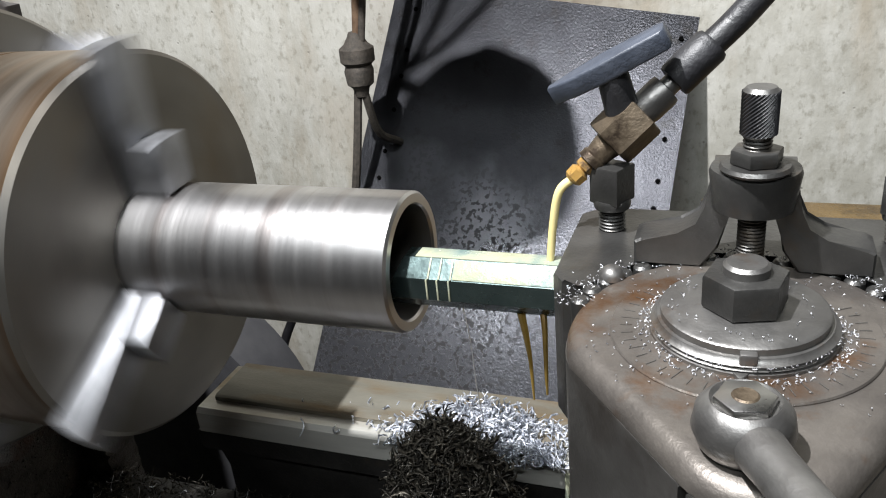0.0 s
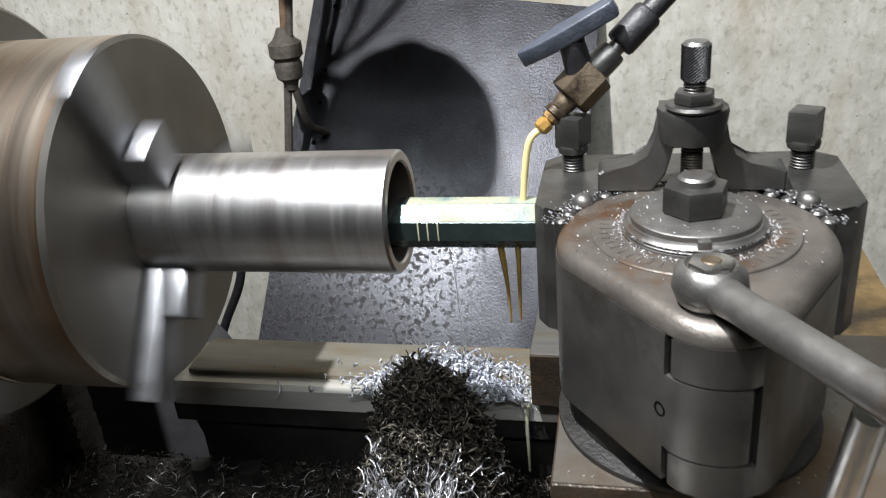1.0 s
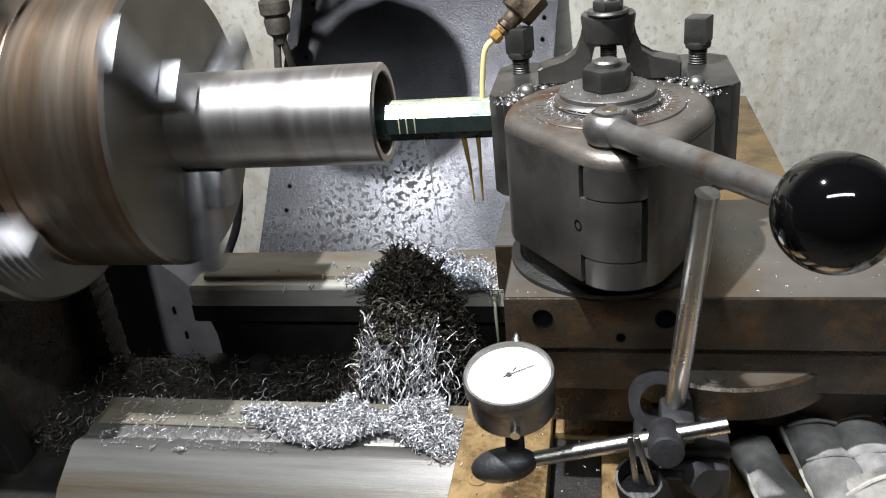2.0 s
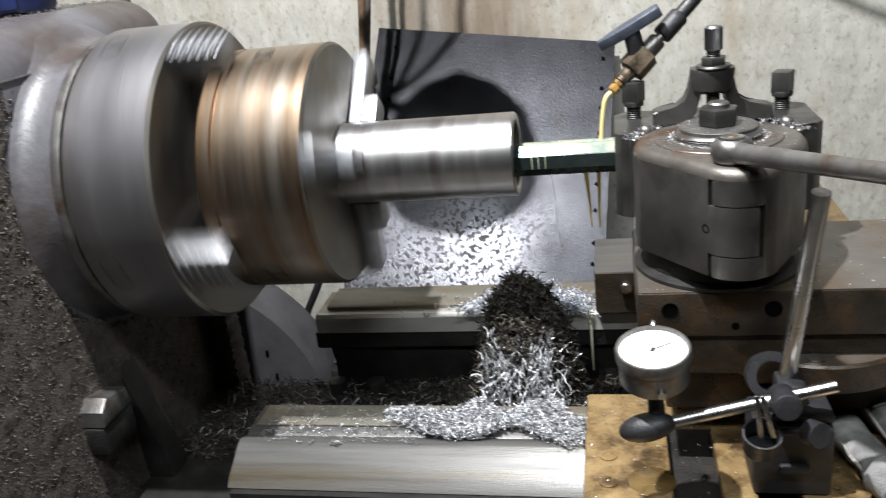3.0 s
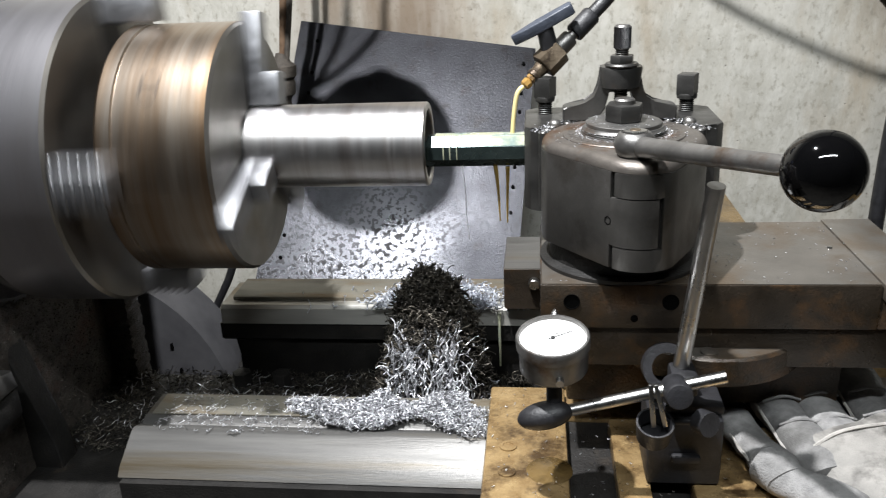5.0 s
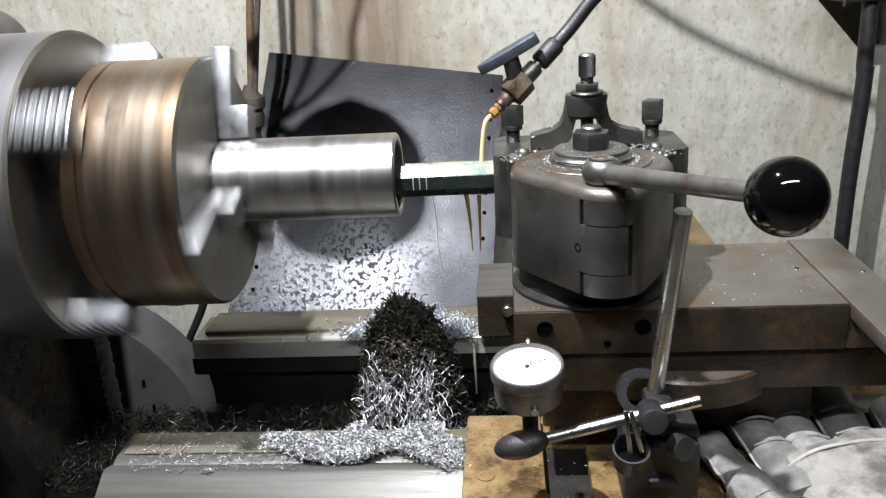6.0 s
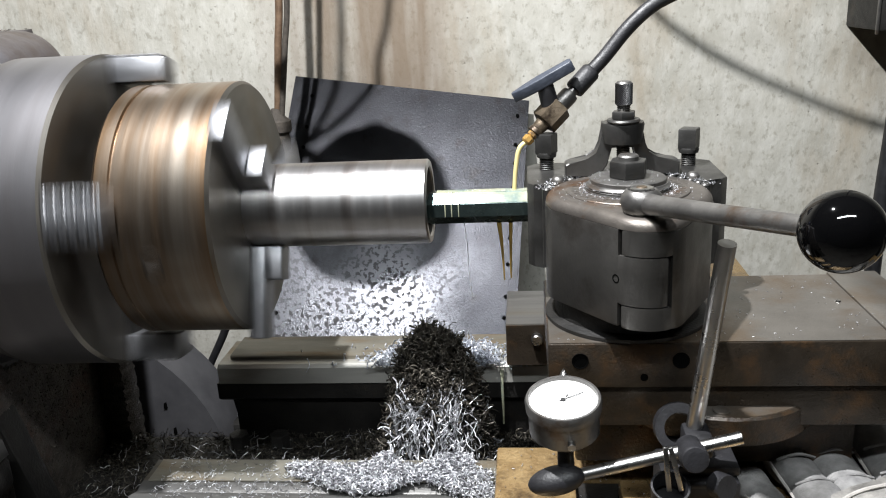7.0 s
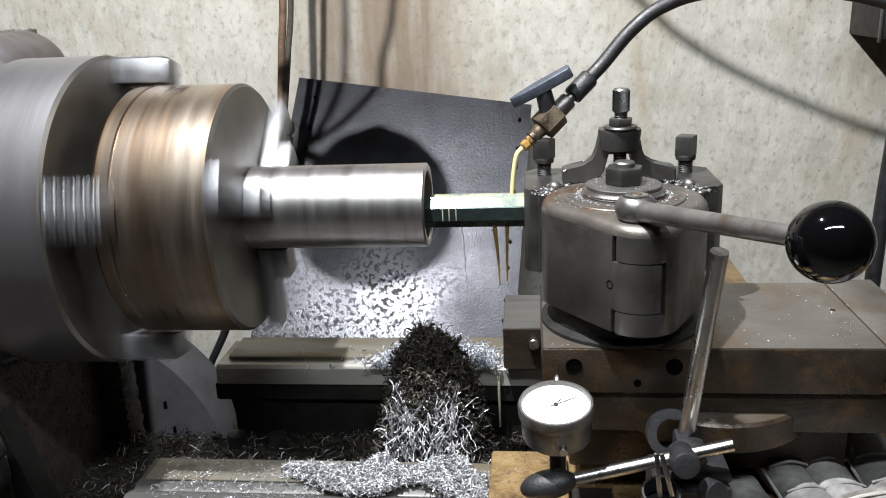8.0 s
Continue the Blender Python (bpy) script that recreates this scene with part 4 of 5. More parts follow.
wpart("rear_screw", lathe([(0, 0), (0, 0.003), (0.006, 0.003), (0.006, 0)], 14, DM @ Matrix.Translation((0.004, -0.024, -0.014)) @ Matrix.Rotation(radians(90), 4, "X")), "bright", dial)

stand = empty("indicator_stand", 0.215, -0.18, 0.8705, label="black magnetic indicator stand with steel rods and clamps", category="magnetic stand")
wpart("base", box(0.188, 0.245, -0.208, -0.158, 0.8707, 0.930, 0.003), "rubber", stand, "black block magnet base")
wpart("base_top", box(0.200, 0.246, -0.200, -0.150, 0.9302, 0.938, 0.002), "rubber", stand)
wpart("switch", box(0.205, 0.228, -0.216, -0.2082, 0.895, 0.902, 0.003, None), "rubber", stand, "black switch lever")
wpart("post_rod", tube([(0.209, -0.190, 0.935), (0.2205, -0.227, 1.1235)], 0.0062, 20, None, 0), "bright", stand, "bright upright steel rod")
wpart("swivel_clamp", lathe([(-0.020, 0), (-0.020, 0.0085), (-0.017, 0.0105), (-0.004, 0.0105), (-0.003, 0.0095), (0.010, 0.0095), (0.013, 0.008), (0.013, 0)], 24, Matrix.Translation((0.206, -0.216, 0.960)) @ Matrix.Rotation(radians(58), 4, "X")), "rubber", stand)
wpart("clamp_ring", lathe([(-0.006, 0.012), (-0.006, 0.019), (0.006, 0.019), (0.006, 0.012), (-0.006, 0.012)], 32, Matrix.Translation((0.203, -0.182, 0.962)) @ Matrix.Rotation(radians(68), 4, "X")), "rubber", stand)
wpart("clamp_block", box(0.202, 0.222, -0.216, -0.190, 0.955, 0.972, 0.003), "rubber", stand)
wpart("cross_rod", tube([(0.124, -0.224, 0.9465), (0.2385, -0.224, 0.978)], 0.0047, 16, None, 0), "bright", stand, "bright cross rod")
bm = bmesh.new()
bmesh.ops.create_uvsphere(bm, u_segments=24, v_segments=16, radius=1.0, matrix=Matrix.Translation((0.108, -0.226, 0.9435)) @ Matrix.Rotation(radians(-14), 4, "Y") @ Matrix.Diagonal((0.0215, 0.0115, 0.0105, 1)))
wpart("grip", bm, "rubber", stand, "dark rounded grip")
wpart("clamp_knob", lathe([(-0.012, 0), (-0.012, 0.0098), (0.011, 0.0102), (0.014, 0.0090), (0.0145, 0.006), (0.0145, 0)], 28, Matrix.Translation((0.2035, -0.228, 0.9675)) @ Matrix.Rotation(radians(78), 4, "X")), "rubber", stand, "black clamp knob")
wpart("dial_arm", tube([(0.115, -0.217, 0.978), (0.115, -0.222, 0.950)], 0.006, 14, None, 0), "rubber", stand)
wpart("spring_clip", box(0.1835, 0.1870, -0.238, -0.235, 0.930, 0.966, 0.0006, None, Matrix.Translation((0.185, 0, 0.960)) @ Matrix.Rotation(radians(-6), 4, "Y") @ Matrix.Translation((-0.185, 0, -0.948))), "bright", stand, "bright folded clip")
wpart("spring_clip", box(0.1895, 0.1930, -0.238, -0.235, 0.930, 0.966, 0.0006, None, Matrix.Translation((0.19, 0, 0.960)) @ Matrix.Rotation(radians(-14), 4, "Y") @ Matrix.Translation((-0.19, 0, -0.948))), "bright", stand, "bright folded clip")
wpart("clip_cup", lathe([(-0.012, 0.0), (-0.012, 0.0125), (0.004, 0.0140), (0.006, 0.0140), (0.006, 0.0125), (-0.008, 0.011)], 32, Matrix.Translation((0.189, -0.229, 0.937)) @ Matrix.Rotation(radians(20), 4, "X")), "rubber", stand)
own = prism([(r_ * math.cos(2 * math.pi * i / 40), r_ * math.sin(2 * math.pi * i / 40)) for i in range(40) for r_ in ((0.0095,) if i % 2 else (0.0088,))], 0, 0.011, 0.0006, Matrix.Translation((0.221, -0.230, 0.944)) @ Matrix.Rotation(radians(75), 4, "X") @ Matrix.Rotation(radians(30), 4, "Y"), None, 1)
wpart("knurled_screw", own, "rubber", stand, "black knurled clamp screw")
wpart("screw_shaft", tube([(0.196, -0.222, 0.938), (0.222, -0.230, 0.944)], 0.003, 12, None, 0), "rubber", stand)

# ---- cable and pipes at the wall ----
RX, RY, RZ = -0.345, 0.665, 1.066
rope = empty("hanging_cable", RX, RY, 1.0, label="dirty cable hanging with a bulky joint", category="cable")
wpart("upper_run", tube([(RX + 0.002, RY, RZ + 0.02), (RX + 0.016, RY, RZ + 0.14), (RX + 0.03, RY, RZ + 0.27), (RX + 0.05, RY, 1.8), (RX + 0.05, RY, 2.895)], 0.0066, 10), "rust_pipe", rope)
wpart("second_run", tube([(RX + 0.009, RY - 0.002, RZ + 0.02), (RX + 0.028, RY, RZ + 0.14), (RX + 0.045, RY, RZ + 0.27), (RX + 0.075, RY, 1.8), (RX + 0.075, RY, 2.895)], 0.0052, 10), "rope", rope)
wpart("joint", lathe([(-0.050, 0), (-0.050, 0.009), (-0.038, 0.012), (-0.032, 0.019), (-0.013, 0.021), (-0.006, 0.0185), (0.000, 0.0245), (0.018, 0.0245), (0.024, 0.017), (0.032, 0.012), (0.040, 0.0085), (0.040, 0)], 24, Matrix.Translation((RX, RY, RZ))), "rope", rope, "bulky dark joint")
wpart("tail", tube([(RX - 0.006, RY, RZ - 0.045), (RX - 0.018, RY, RZ - 0.12), (RX - 0.035, RY + 0.005, RZ - 0.20), (RX - 0.075, RY + 0.03, 0.72), (RX - 0.10, RY + 0.05, 0.4), (RX - 0.10, RY + 0.05, 0.006)], 0.0064, 8), "rope", rope)
wpart("tail", tube([(RX + 0.004, RY, RZ - 0.045), (RX + 0.010, RY + 0.02, RZ - 0.11), (RX + 0.015, RY + 0.10, RZ - 0.16), (RX + 0.0, RY + 0.17, 0.80), (RX - 0.06, RY + 0.19, 0.4), (RX - 0.06, RY + 0.19, 0.006)], 0.0060, 8), "rope", rope)
conduit = empty("wall_conduit", 0.748, 0.80, 0.0, label="dark flexible conduit standing before the wall", category="conduit")
wpart("pipe", tube([(0.742, 0.80, 0.0), (0.745, 0.80, 0.55), (0.748, 0.80, 0.85), (0.756, 0.80, 1.05), (0.752, 0.80, 1.25), (0.75, 0.80, 2.895)], 0.0145, 14), "rubber", conduit)

jbox = empty("junction_box", 0.75, 0.85, 1.20, label="dark junction box fixed to the wall above the conduit", category="box")
wpart("case", box(0.700, 0.815, 0.775, 0.925, 1.182, 1.30, 0.004), "cast_dark", jbox)
wpart("edge_strip", box(0.6955, 0.7005, 0.770, 0.7748, 1.176, 1.30, 0.001), "ring", jbox, "worn bare metal edge")

drum = empty("motor_cover", -0.62, 0.52, 0.0, label="grey sheet-metal motor cover on the floor behind the lathe", category="cover")
cover_pts = [(-0.86, 0.02), (-0.445, 0.02), (-0.432, 0.50)] + [(-0.70 + 0.268 * math.cos(radians(a)), 0.515 + 0.268 * math.sin(radians(a))) for a in range(3, 100, 6)] + [(-0.86, 0.78)]
wpart("shell", prism(cover_pts, -0.55, -0.45, 0.008, Matrix.Rotation(radians(90), 4, "X"), None, 2), "bucket", drum)
for x_, z_ in ((-0.530, 0.640), (-0.520, 0.592)):
    wpart("slot", prism([(x_ - 0.003, z_ - 0.006), (x_ + 0.003, z_ - 0.005), (x_ + 0.002, z_ + 0.006), (x_ - 0.002, z_ + 0.004)], -0.452, -0.4475, 0.0, Matrix.Rotation(radians(90), 4, "X")), "void", drum)
cable = thing("power_cable", tube([(-0.43, 0.60, 0.86), (-0.47, 0.62, 0.72), (-0.53, 0.62, 0.60), (-0.56, 0.60, 0.45), (-0.55, 0.60, 0.0)], 0.0075, 10), "rubber", "black power cable hanging behind the lathe", "cable")

# ---- unseen bowl, cords and cable, added under the lamp to cast shadows on plate and wall ----
pendant = empty("shadow_bowl", -0.200, 0.324, 1.40, label="unseen dark bowl on two cords, added to cast the plate shadow", category="pendant lamp")
wpart("shade", lathe([(1.380, 0.080), (1.378, 0.086), (1.382, 0.093), (1.415, 0.091), (1.452, 0.083), (1.482, 0.066), (1.502, 0.042), (1.512, 0.024), (1.535, 0.020), (1.536, 0.0), (1.505, 0.0), (1.480, 0.060), (1.450, 0.078), (1.412, 0.086), (1.382, 0.088)], 48, Matrix.Translation((-0.200, 0.324, 0))), "rubber", pendant, "dark bowl that casts the round shadow")
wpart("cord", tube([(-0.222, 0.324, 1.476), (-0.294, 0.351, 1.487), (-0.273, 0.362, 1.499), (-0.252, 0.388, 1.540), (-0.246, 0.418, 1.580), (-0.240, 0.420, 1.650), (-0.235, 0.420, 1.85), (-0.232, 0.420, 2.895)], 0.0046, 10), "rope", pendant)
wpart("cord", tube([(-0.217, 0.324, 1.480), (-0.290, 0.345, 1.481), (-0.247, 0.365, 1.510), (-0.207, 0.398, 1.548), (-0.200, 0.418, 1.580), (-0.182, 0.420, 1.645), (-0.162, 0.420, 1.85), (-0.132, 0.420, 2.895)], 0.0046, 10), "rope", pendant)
# out-of-view cable, added so its shadow curves across the wall
cast_run = thing("shadow_cable", tube([(-0.132, 0.42, 2.895), (-0.032, 0.42, 1.95), (0.038, 0.42, 1.72), (0.120, 0.42, 1.622), (0.198, 0.42, 1.563), (0.297, 0.42, 1.512), (0.403, 0.42, 1.470), (0.528, 0.43, 1.44), (0.648, 0.62, 1.46), (0.708, 0.79, 1.50)], 0.0052, 10), "rubber", "unseen dark cable slung to the conduit, added to cast a wall shadow", "cable")

# ---- things on the headstock ----
bottle = empty("oil_bottle", -0.540, 0.055, 1.274, label="dark blue plastic bottle standing on the headstock", category="bottle")
BX, BY_ = -0.536, 0.055
wpart("flask", lathe([(1.2745, 0.0), (1.2745, 0.040), (1.278, 0.043), (1.322, 0.0455), (1.3235, 0.047), (1.3265, 0.047), (1.328, 0.0455), (1.340, 0.0435), (1.354, 0.037), (1.364, 0.026), (1.372, 0.018), (1.385, 0.017), (1.390, 0.0)], 48, Matrix.Translation((BX, BY_, 0))), "blue_bottle", bottle)
wpart("grip_rib", box(-0.010, 0.010, -0.050, -0.040, 1.278, 1.350, 0.004, None, Matrix.Translation((BX, BY_, 0)) @ Matrix.Rotation(radians(30), 4, "Z")), "blue_bottle", bottle)
wpart("grip_rib", box(-0.002, 0.002, -0.0475, -0.040, 1.278, 1.352, 0.0008, None, Matrix.Translation((BX, BY_, 0)) @ Matrix.Rotation(radians(12), 4, "Z")), "blue_bottle", bottle)
steel_block = thing("steel_block", box(-0.075, 0.075, -0.015, 0.015, 0.0, 0.026, 0.0015), "slide", "bare rectangular steel bar lying on the headstock", "steel bar")
steel_block.matrix_world = Matrix.Translation((-0.640, 0.06, 1.2765)) @ Matrix.Rotation(radians(20), 4, "Z")
hammer = empty("screwdriver", -0.62, -0.075, 1.275, label="screwdriver with a yellow and black handle", category="screwdriver")
hmx = Matrix.Translation((-0.606, -0.094, 1.290)) @ Matrix.Rotation(radians(18), 4, "Z") @ ALONG_X
wpart("grip", lathe([(-0.045, 0), (-0.045, 0.012), (-0.042, 0.0145), (-0.02, 0.0165), (0.02, 0.0155), (0.04, 0.0165), (0.048, 0.012), (0.05, 0)], 24, hmx), "yellow", hammer, "yellow grip")
wpart("grip_band", lathe([(0.014, 0.0), (0.014, 0.0150), (0.018, 0.0166), (0.038, 0.0172), (0.047, 0.0135), (0.052, 0.006), (0.052, 0.0)], 24, hmx), "rubber", hammer, "black rubber end")
for a_ in (0, 120, 240):
    wpart("grip_stripe", box(-0.004, 0.046, -0.003, 0.003, 0.0150, 0.0176, 0.001, None, hmx @ Matrix.Rotation(radians(a_), 4, "Z") @ Matrix.Rotation(radians(-90), 4, "Y")), "rubber", hammer, "black rubber stripe")
wpart("ferrule", lathe([(-0.056, 0.0), (-0.056, 0.010), (-0.048, 0.0135), (-0.044, 0.0135), (-0.044, 0)], 24, hmx), "bright", hammer)
wpart("shaft", lathe([(-0.20, 0), (-0.20, 0.005), (-0.054, 0.005), (-0.054, 0)], 16, hmx), "bright", hammer)
tools = empty("chuck_key", -0.75, 0.07, 1.276, label="dark clamp tool with an open jaw lying on the headstock", category="clamp")
km = Matrix.Translation((-0.73, 0.02, 1.325)) @ Matrix.Rotation(radians(8), 4, "Z")
wpart("jaw", box(-0.05, 0.055, -0.02, 0.0, -0.010, 0.006, 0.003, None, km), "valve_blue", tools)
wpart("jaw", box(-0.05, 0.062, 0.02, 0.038, -0.004, 0.010, 0.003, None, km), "valve_blue", tools)
wpart("bridge", box(-0.06, 0.0, -0.02, 0.038, -0.012, 0.004, 0.003, None, km), "rubber", tools)
wpart("foot", lathe([(1.2765, 0.0), (1.2765, 0.022), (1.312, 0.020), (1.314, 0.0)], 24, Matrix.Translation((-0.755, 0.03, 0))), "rubber", tools)
wpart("pin", tube([(-0.735, 0.02, 1.328), (-0.75, 0.02, 1.40)], 0.0025, 8, None, 0), "bright", tools)

# ---- work gloves ----
def glove_finger(a, b, r0, r1, flat=0.6):
    a, b = Vector(a), Vector(b)
    d = (b - a)
    m = Matrix.Translation((a + b) / 2) @ Matrix.Rotation(math.atan2(d.y, d.x), 4, "Z") @ Matrix.Rotation(-math.asin(d.z / d.length), 4, "Y")
    bm = bmesh.new()
    n, k = 20, 14
    rings = []
    for i in range(k + 1):
        t = i / k
        r = (r0 + (r1 - r0) * t) * min(1.0, 0.25 + 3.2 * math.sqrt(max(0.0, 1 - t))) * (1 + 0.05 * math.sin(9 * t))
        rings.append([bm.verts.new(((t - 0.5) * d.length, r * math.cos(2 * math.pi * j / n), flat * r * math.sin(2 * math.pi * j / n) + 0.002 * math.sin(7 * t))) for j in range(n)])
    for p_, q_ in zip(rings, rings[1:]):
        for j in range(n):
            bm.faces.new((p_[j], p_[(j + 1) % n], q_[(j + 1) % n], q_[j]))
    bm.faces.new(rings[0][::-1])
    bm.faces.new(rings[-1])
    for v in bm.verts:
        v.co += 0.0022 * noise.noise_vector(v.co * 60 + a * 50)
    bmesh.ops.transform(bm, matrix=m, verts=bm.verts)
    return bm


glove = empty("work_glove", 0.35, -0.18, 0.8705, label="dirty grey leather work glove with pale piping lying on the carriage", category="glove")
FINGERS = (((0.326, -0.215, 0.882), (0.306, -0.074, 0.888), 0.0205, 0.0180), ((0.354, -0.212, 0.882), (0.341, -0.068, 0.891), 0.0205, 0.0185), ((0.392, -0.205, 0.882), (0.388, -0.064, 0.891), 0.0235, 0.0205), ((0.432, -0.215, 0.882), (0.440, -0.080, 0.888), 0.0205, 0.0170))
for a_, b_, r0, r1 in FINGERS:
    wpart("finger", glove_finger(a_, b_, r0, r1, 0.80), "glove", glove)
    a_, b_ = Vector(a_), Vector(b_)
    side = (b_ - a_).cross(Vector((0, 0, 1))).normalized()
    run = [a_.lerp(b_, f_) - side * (r0 + (r1 - r0) * f_) * (1.0 - 0.22 * max(0, f_ - 0.75)) + Vector((0, 0, 0.003)) for f_ in (0.12, 0.3, 0.5, 0.7, 0.88, 0.96)]
    wpart("piping", tube(run, 0.0014, 6), "glove_pale", glove, "pale piping")
    for f_ in (0.42, 0.66):
        o_ = a_.lerp(b_, f_)
        wpart("crease", tube([o_ - side * r0 * 0.8 + Vector((0, 0.002, r0 * 0.50)), o_ + Vector((0, -0.001, r0 * 0.80)), o_ + side * r0 * 0.8 + Vector((0, 0.002, r0 * 0.50))], 0.0013, 6), "glove", glove)
wpart("thumb", glove_finger((0.330, -0.262, 0.886), (0.276, -0.196, 0.887), 0.019, 0.0185, 0.72), "glove", glove)
wpart("thumb_tip", glove_finger((0.292, -0.222, 0.886), (0.268, -0.126, 0.884), 0.0175, 0.0145, 0.72), "glove", glove)
wpart("piping", tube([(0.262, -0.150, 0.885), (0.266, -0.185, 0.887), (0.276, -0.214, 0.888), (0.300, -0.240, 0.888)], 0.0014, 6), "glove_pale", glove, "pale piping")
wpart("palm", glove_finger((0.435, -0.34, 0.890), (0.371, -0.150, 0.890), 0.076, 0.066, 0.30), "palm", glove, "worn pale leather palm")
wpart("seam", tube([(0.312, -0.195, 0.896), (0.335, -0.186, 0.907), (0.362, -0.180, 0.911), (0.398, -0.174, 0.910), (0.432, -0.170, 0.900)], 0.0015, 6), "glove_pale", glove, "stitched knuckle seam")


# ---- chips ----
def curls(rng, spots, name, material, label, category):
    """Many short curled shavings in one mesh. spots: (place, heading, length, curl, radius) each."""
    verts, faces = [], []
    for p, d, length, curl, r in spots:
        d = Vector(d).normalized()
        s = d.orthogonal().normalized()
        s.rotate(Matrix.Rotation(rng.uniform(0, 6.28), 3, d))
        u = d.cross(s)
        n = 6 if length < 0.02 else 12
        base = len(verts)
        phase, wave = rng.uniform(0, 6.28), rng.uniform(0.5, 1.4) if length < 0.02 else rng.uniform(0.7, 2.4)
        for i in range(n):
            t = i / (n - 1)
            a = phase + 6.28 * wave * t
            c = p + d * (length * (t - 0.5)) + (s * math.cos(a) + u * math.sin(a)) * curl
            for k in range(3):
                b = 2.094 * k + a
                verts.append(c + (s * math.cos(b) * 1.5 + u * math.sin(b) * 0.7) * r)
        for i in range(n - 1):
            for k in range(3):
                q = base + 3 * i
                faces.append((q + k, q + (k + 1) % 3, q + 3 + (k + 1) % 3, q + 3 + k))
    me = bpy.data.meshes.new(name)
    me.from_pydata([tuple(v) for v in verts], [], faces)
    me.materials.append(M[material])
    me.shade_smooth()
    ob = new(name, me)
    return tagged(ob, label=label, category=category, kind="stuff")


rng = random.Random(5)


def flat_dir(rng, rise=0.35):
    return Vector((rng.uniform(-1, 1), rng.uniform(-1, 1), rng.uniform(-rise, rise)))


def pile_height(x, y):
    """The heap between the ways: a steep mound with a skirt towards the front."""
    dx, dy = (x + 0.014) / 0.068, (y - 0.045) / (0.062 if y > 0.045 else 0.098)
    rr = math.hypot(dx, dy) * (1 + 0.12 * noise.noise(Vector((x * 25, y * 25, 7))))
    h = 1 - rr ** 2.2 if rr < 0.92 else max(0.0, 0.17 - (rr - 0.92) * 0.45)
    return 0.775 + 0.172 * h


core = bmesh.new()
gridn = 36
cv = [[core.verts.new((-0.12 + 0.22 * i / gridn, -0.05 + 0.17 * j / gridn, pile_height(-0.12 + 0.22 * i / gridn, -0.05 + 0.17 * j / gridn) - 0.006)) for i in range(gridn + 1)] for j in range(gridn + 1)]
for j in range(gridn):
    for i in range(gridn):
        core.faces.new((cv[j][i], cv[j][i + 1], cv[j + 1][i + 1], cv[j + 1][i]))
thing("chip_heap_core", core, "cast_dark", "dark packed core of the heap of steel chips", "chips", kind="stuff")
dark, silver, blue = [], [], []
for i in range(6000):
    x, y = rng.uniform(-0.12, 0.095), rng.uniform(-0.055, 0.125)
    z = pile_height(x, y)
    if z < 0.785 and rng.random() < 0.55:
        continue
    spot = (Vector((x, y, z + rng.uniform(-0.006, 0.003))), flat_dir(rng, 0.7), rng.uniform(0.012, 0.030), rng.uniform(0.0014, 0.0040), rng.uniform(0.0007, 0.0011))
    front = (0.035 - y) / 0.07 + 0.5 * noise.noise(Vector((x * 30, y * 30, 0)))
    if z < 0.895 and front > 0.55 and -0.050 < x < 0.058 and rng.random() < 0.45:
        silver.append((spot[0] + Vector((0, -0.005, 0.004)), Vector((rng.gauss(0, 0.45), -0.5, -0.75 + rng.gauss(0, 0.3))), rng.uniform(0.024, 0.050), rng.uniform(0.0008, 0.0026), rng.uniform(0.0006, 0.0009)))
    elif abs(x + 0.014) > 0.045 and y > 0.05 and z > 0.80 and rng.random() < 0.25:
        blue.append(spot)
    else:
        dark.append(spot)
# long stray threads over the heap
for i in range(260):
    x, y = rng.uniform(-0.085, 0.055), rng.uniform(-0.04, 0.08)
    z = pile_height(x, y)
    (silver if y < 0.02 and z < 0.90 else dark).append((Vector((x, y, z + 0.003)), flat_dir(rng, 1.0), rng.uniform(0.02, 0.04), rng.uniform(0.001, 0.003), 0.00055))
for i in range(26):
    x = rng.uniform(0.035, 0.085)
    blue.append((Vector((x, rng.uniform(0.108, 0.128), 0.880 + rng.uniform(0, 0.006))), flat_dir(rng, 0.5), rng.uniform(0.022, 0.034), rng.uniform(0.002, 0.004), 0.0006))
# loose chips on the front way, in the gap and on the rear way
for i in range(6500):
    x, y = rng.gauss(-0.045, 0.065), rng.uniform(-0.122, -0.046)
    if not -0.28 < x < 0.055 or rng.random() < (abs(y + 0.07) / 0.06) ** 2 * 0.8:
        continue
    if noise.noise(Vector((x * 16, y * 16, 3.3))) < -0.12 + 2.2 * abs(x + 0.045):
        continue
    silver.append((Vector((x, y, 0.852 + rng.uniform(0, 0.005))), flat_dir(rng, 0.3), rng.uniform(0.004, 0.014), rng.uniform(0.0006, 0.0020), rng.uniform(0.0004, 0.0007)))
for i in range(500):
    x, y = rng.uniform(-0.27, -0.1), rng.uniform(-0.12, -0.05)
    silver.append((Vector((x, y, 0.8515)), flat_dir(rng, 0.1), rng.uniform(0.002, 0.006), 0.0005, 0.00028))
for i in range(1500):
    x, y = rng.gauss(-0.014, 0.050), rng.uniform(0.104, 0.158)
    ridge = max(0, 1 - abs(x + 0.014) / 0.085)
    if x < 0.06 and rng.random() < 0.25 + ridge:
        blue.append((Vector((x, y, 0.876 + rng.uniform(0, 0.026) * ridge)), flat_dir(rng, 0.9), rng.uniform(0.008, 0.018), rng.uniform(0.0014, 0.0034), rng.uniform(0.0006, 0.0010)))
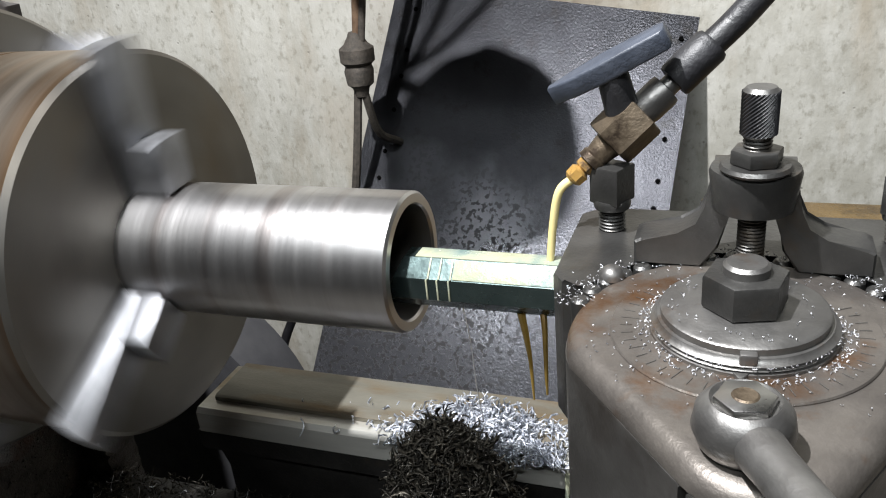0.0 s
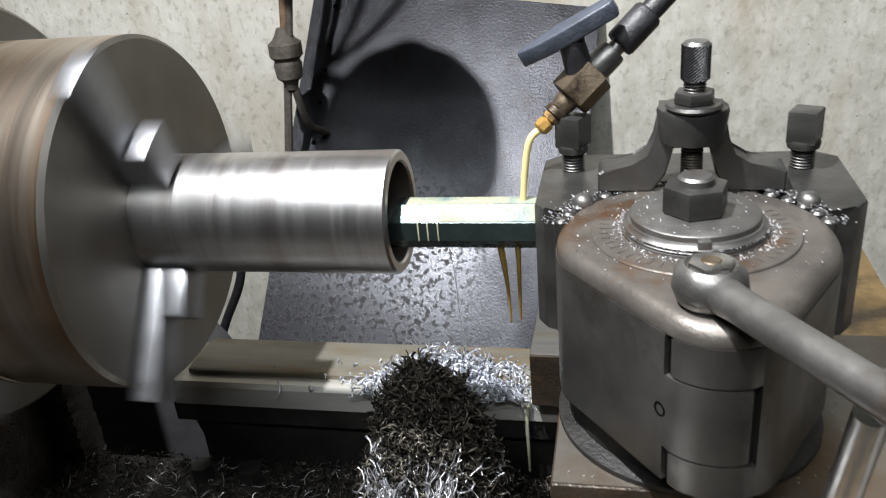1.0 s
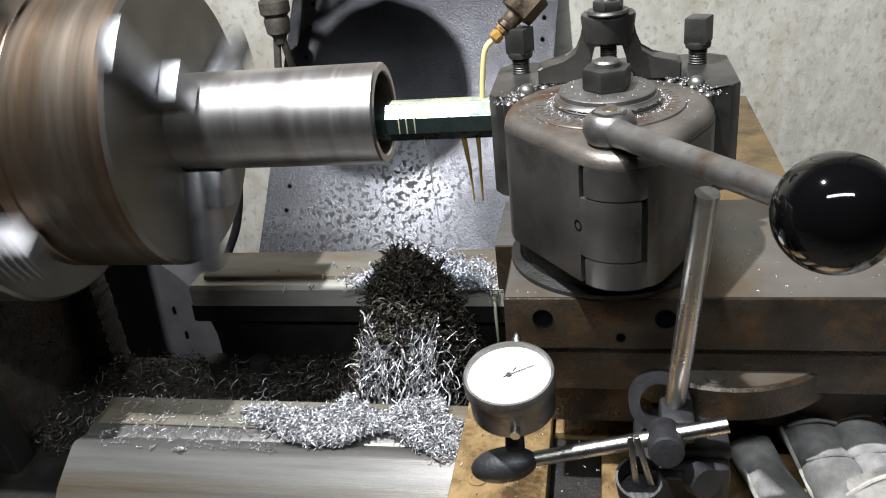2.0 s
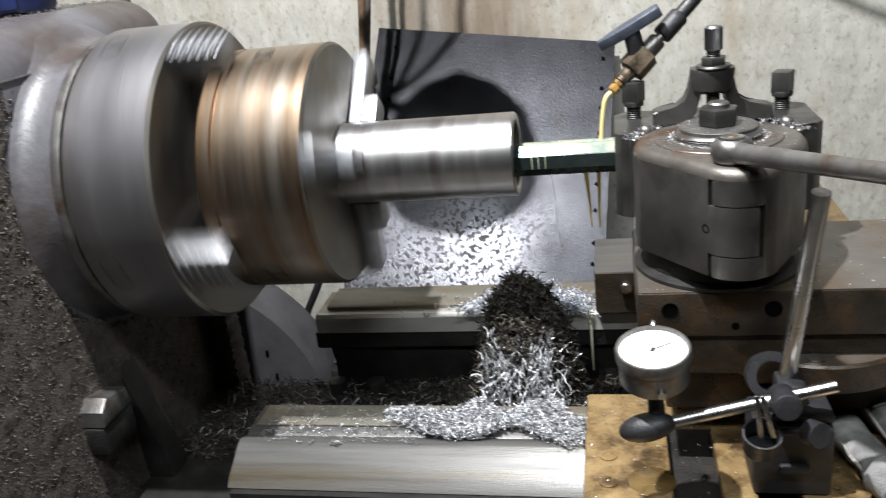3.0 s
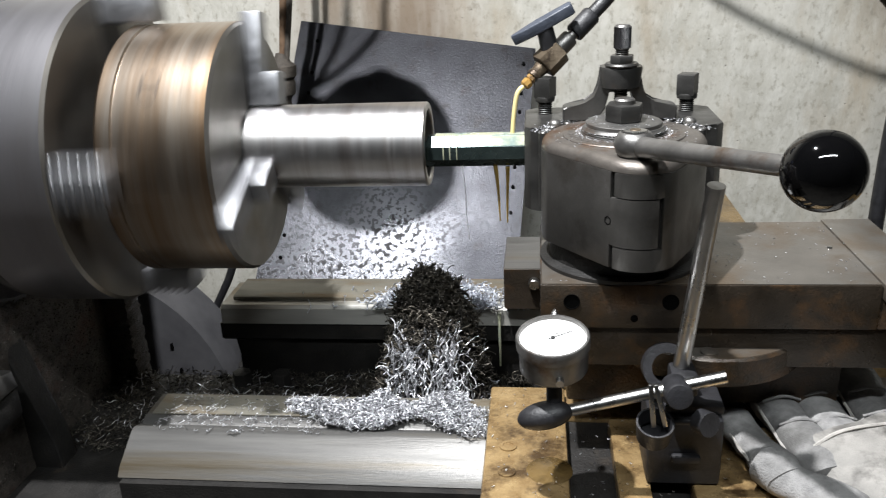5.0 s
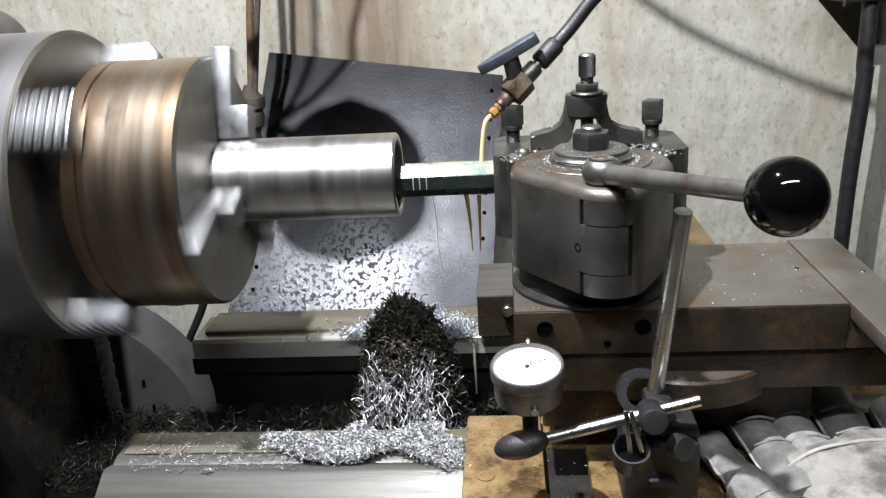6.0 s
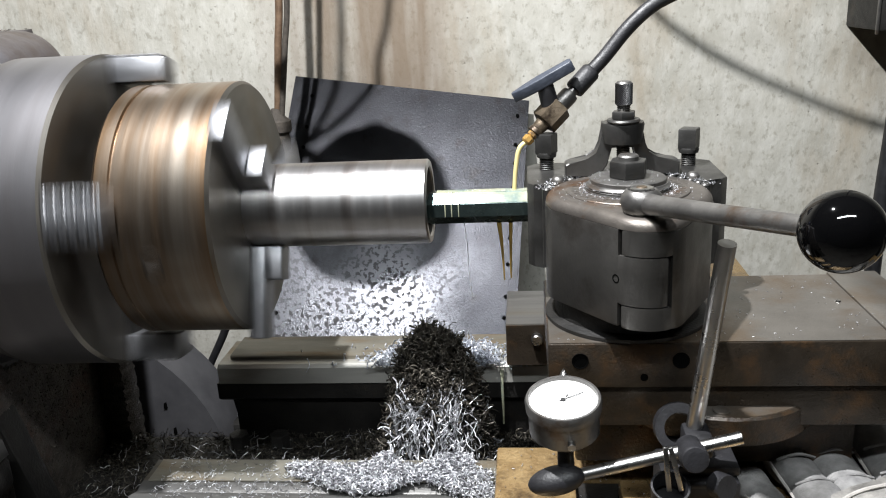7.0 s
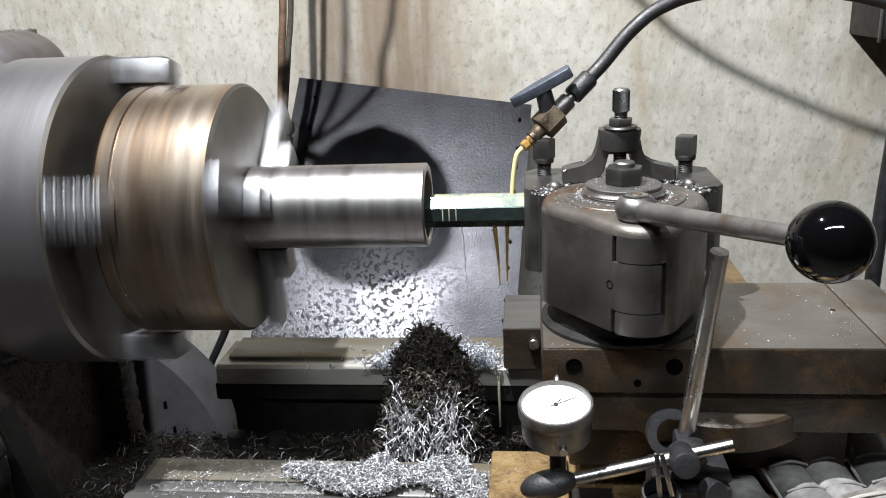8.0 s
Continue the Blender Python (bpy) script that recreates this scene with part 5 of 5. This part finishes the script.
for i in range(4200):
    x, y = rng.uniform(-0.43, 0.05), rng.uniform(-0.045, 0.128)
    dark.append((Vector((x, y, 0.772 + rng.uniform(0, 0.006))), flat_dir(rng, 0.5), rng.uniform(0.004, 0.014), rng.uniform(0.0005, 0.002), rng.uniform(0.0003, 0.0006)))
for i in range(240):
    x, y = rng.uniform(-0.42, -0.05), rng.uniform(-0.04, 0.12)
    silver.append((Vector((x, y, 0.778)), flat_dir(rng, 0.8), rng.uniform(0.004, 0.02), 0.001, 0.0004))
for i in range(500):
    x, y = rng.uniform(0.06, 0.63), rng.uniform(-0.32, -0.06)
    silver.append((Vector((x, y, 0.8725 if x < 0.126 else 0.8718)), flat_dir(rng, 0.1), rng.uniform(0.001, 0.003), 0.0003, 0.0003))
for i in range(260):
    a, r_ = rng.uniform(0, 6.28), rng.uniform(0.02, 0.062)
    z = 1.1392 if r_ < 0.030 else 1.1292 if r_ < 0.05 else 1.1282
    silver.append((Vector((PX + r_ * math.cos(a), PY + r_ * math.sin(a), z)), flat_dir(rng, 0.1), rng.uniform(0.0006, 0.0014), 0.0002, 0.00016))
for i in range(520):
    a, r_ = rng.uniform(0, 6.28), rng.uniform(0.0325, 0.0395)
    silver.append((Vector((PX + r_ * math.cos(a), PY + r_ * math.sin(a), 1.1291 if r_ > 0.0345 else 1.1325)), flat_dir(rng, 0.5), rng.uniform(0.0006, 0.0015), 0.0002, 0.0002))
for i in range(420):
    a = rng.uniform(radians(5), radians(175))
    r_ = rng.gauss(0.069, 0.004)
    silver.append((Vector((PX + r_ * math.cos(a), PY + r_ * math.sin(a), 1.1283)), flat_dir(rng, 0.4), rng.uniform(0.0007, 0.0019), 0.0002, 0.00018))
for i in range(200):
    silver.append((Vector((rng.uniform(0.11, 0.37), rng.uniform(-0.15, -0.01), 1.0213)), flat_dir(rng, 0.1), rng.uniform(0.0008, 0.002), 0.0002, 0.0002))
curls(rng, dark, "burnt_chips", "chip_dark", "heap of dark burnt curled steel chips between the ways", "chips")
curls(rng, silver, "silver_chips", "chip_silver", "bright curled steel chips strewn over the ways", "chips")
curls(rng, blue, "blued_chips", "chip_blue", "bluish curled steel chips behind the heap", "chips")
grit = []
for i in range(34000):
    z = rng.uniform(0.72, 1.21)
    yc = -0.264 - FLARE * max(0.0, 1.224 - z)
    y = rng.uniform(yc - 0.032, 0.18)
    dens = 1.1 - max(0, (z - 1.0) / 0.30) + 0.5 * noise.noise(Vector((y * 9, z * 9, 1)))
    if rng.random() > dens or (z > 0.9 and math.hypot(y, z - AX) < 0.154):
        continue
    grit.append((Vector((HX + rng.uniform(0, 0.002) - corner(yc - y), y, z)), Vector((rng.uniform(-.5, .5), rng.uniform(-1, 1), rng.uniform(-1, 1))), rng.uniform(0.0015, 0.0045), 0.0005, rng.uniform(0.0003, 0.0006)))
for i in range(900):
    x, y = rng.uniform(-0.75, -0.46), rng.uniform(-0.27, 0.18)
    grit.append((Vector((x, y, 1.2735)), flat_dir(rng, 0.1), rng.uniform(0.001, 0.004), 0.0003, 0.0004))
curls(rng, grit, "stuck_grit", "grit", "dark oily chip grit stuck to the headstock", "chips")
thread = thing("stray_chip", tube([(0.032, -0.014, 1.083), (0.034, -0.012, 1.06), (0.0345, -0.010, 1.03), (0.037, -0.010, 1.005)], 0.0003, 5), "chip_silver", "fine wire-like chip hanging from the bar", "chip")


# ---- movement ----
RATE, PHASE = 1347.0, -8.0  # degrees in a second


LAG = ((0, 12), (0.5, 0), (1, 8), (1.5, 0), (3, 0), (4, 3), (4.5, 0), (6, -49), (6.5, -19), (7, -21), (7.5, -22), (8, -20))


def spin(t):
    """The spindle's turn, with lag and lead fitted to the jaw angles in the camera's view."""
    for (t0, a0), (t1, a1) in zip(LAG, LAG[1:]):
        if t <= t1:
            return PHASE + RATE * t + a0 + (a1 - a0) * (t - t0) / (t1 - t0)
    return PHASE + RATE * t + LAG[-1][1]


def motions():
    times = [i / 30 for i in range(0, 241)]
    for ob, off in ((bushing, 0), (small_chuck, 0), (big_chuck, 38)):
        walk(ob, [(t, pose(0, 0, AX, off + spin(t), 0, 0)) for t in times])
    # the drips swell and creep down the bar's underside
    for k, ob in enumerate(drip):
        walk(ob, [(i * 0.25, pose(0.0008 * math.sin(2.1 * i + k), 0, 0.0025 * math.sin(1.7 * i + 2 * k) - 0.001)) for i in range(33)])


motions()
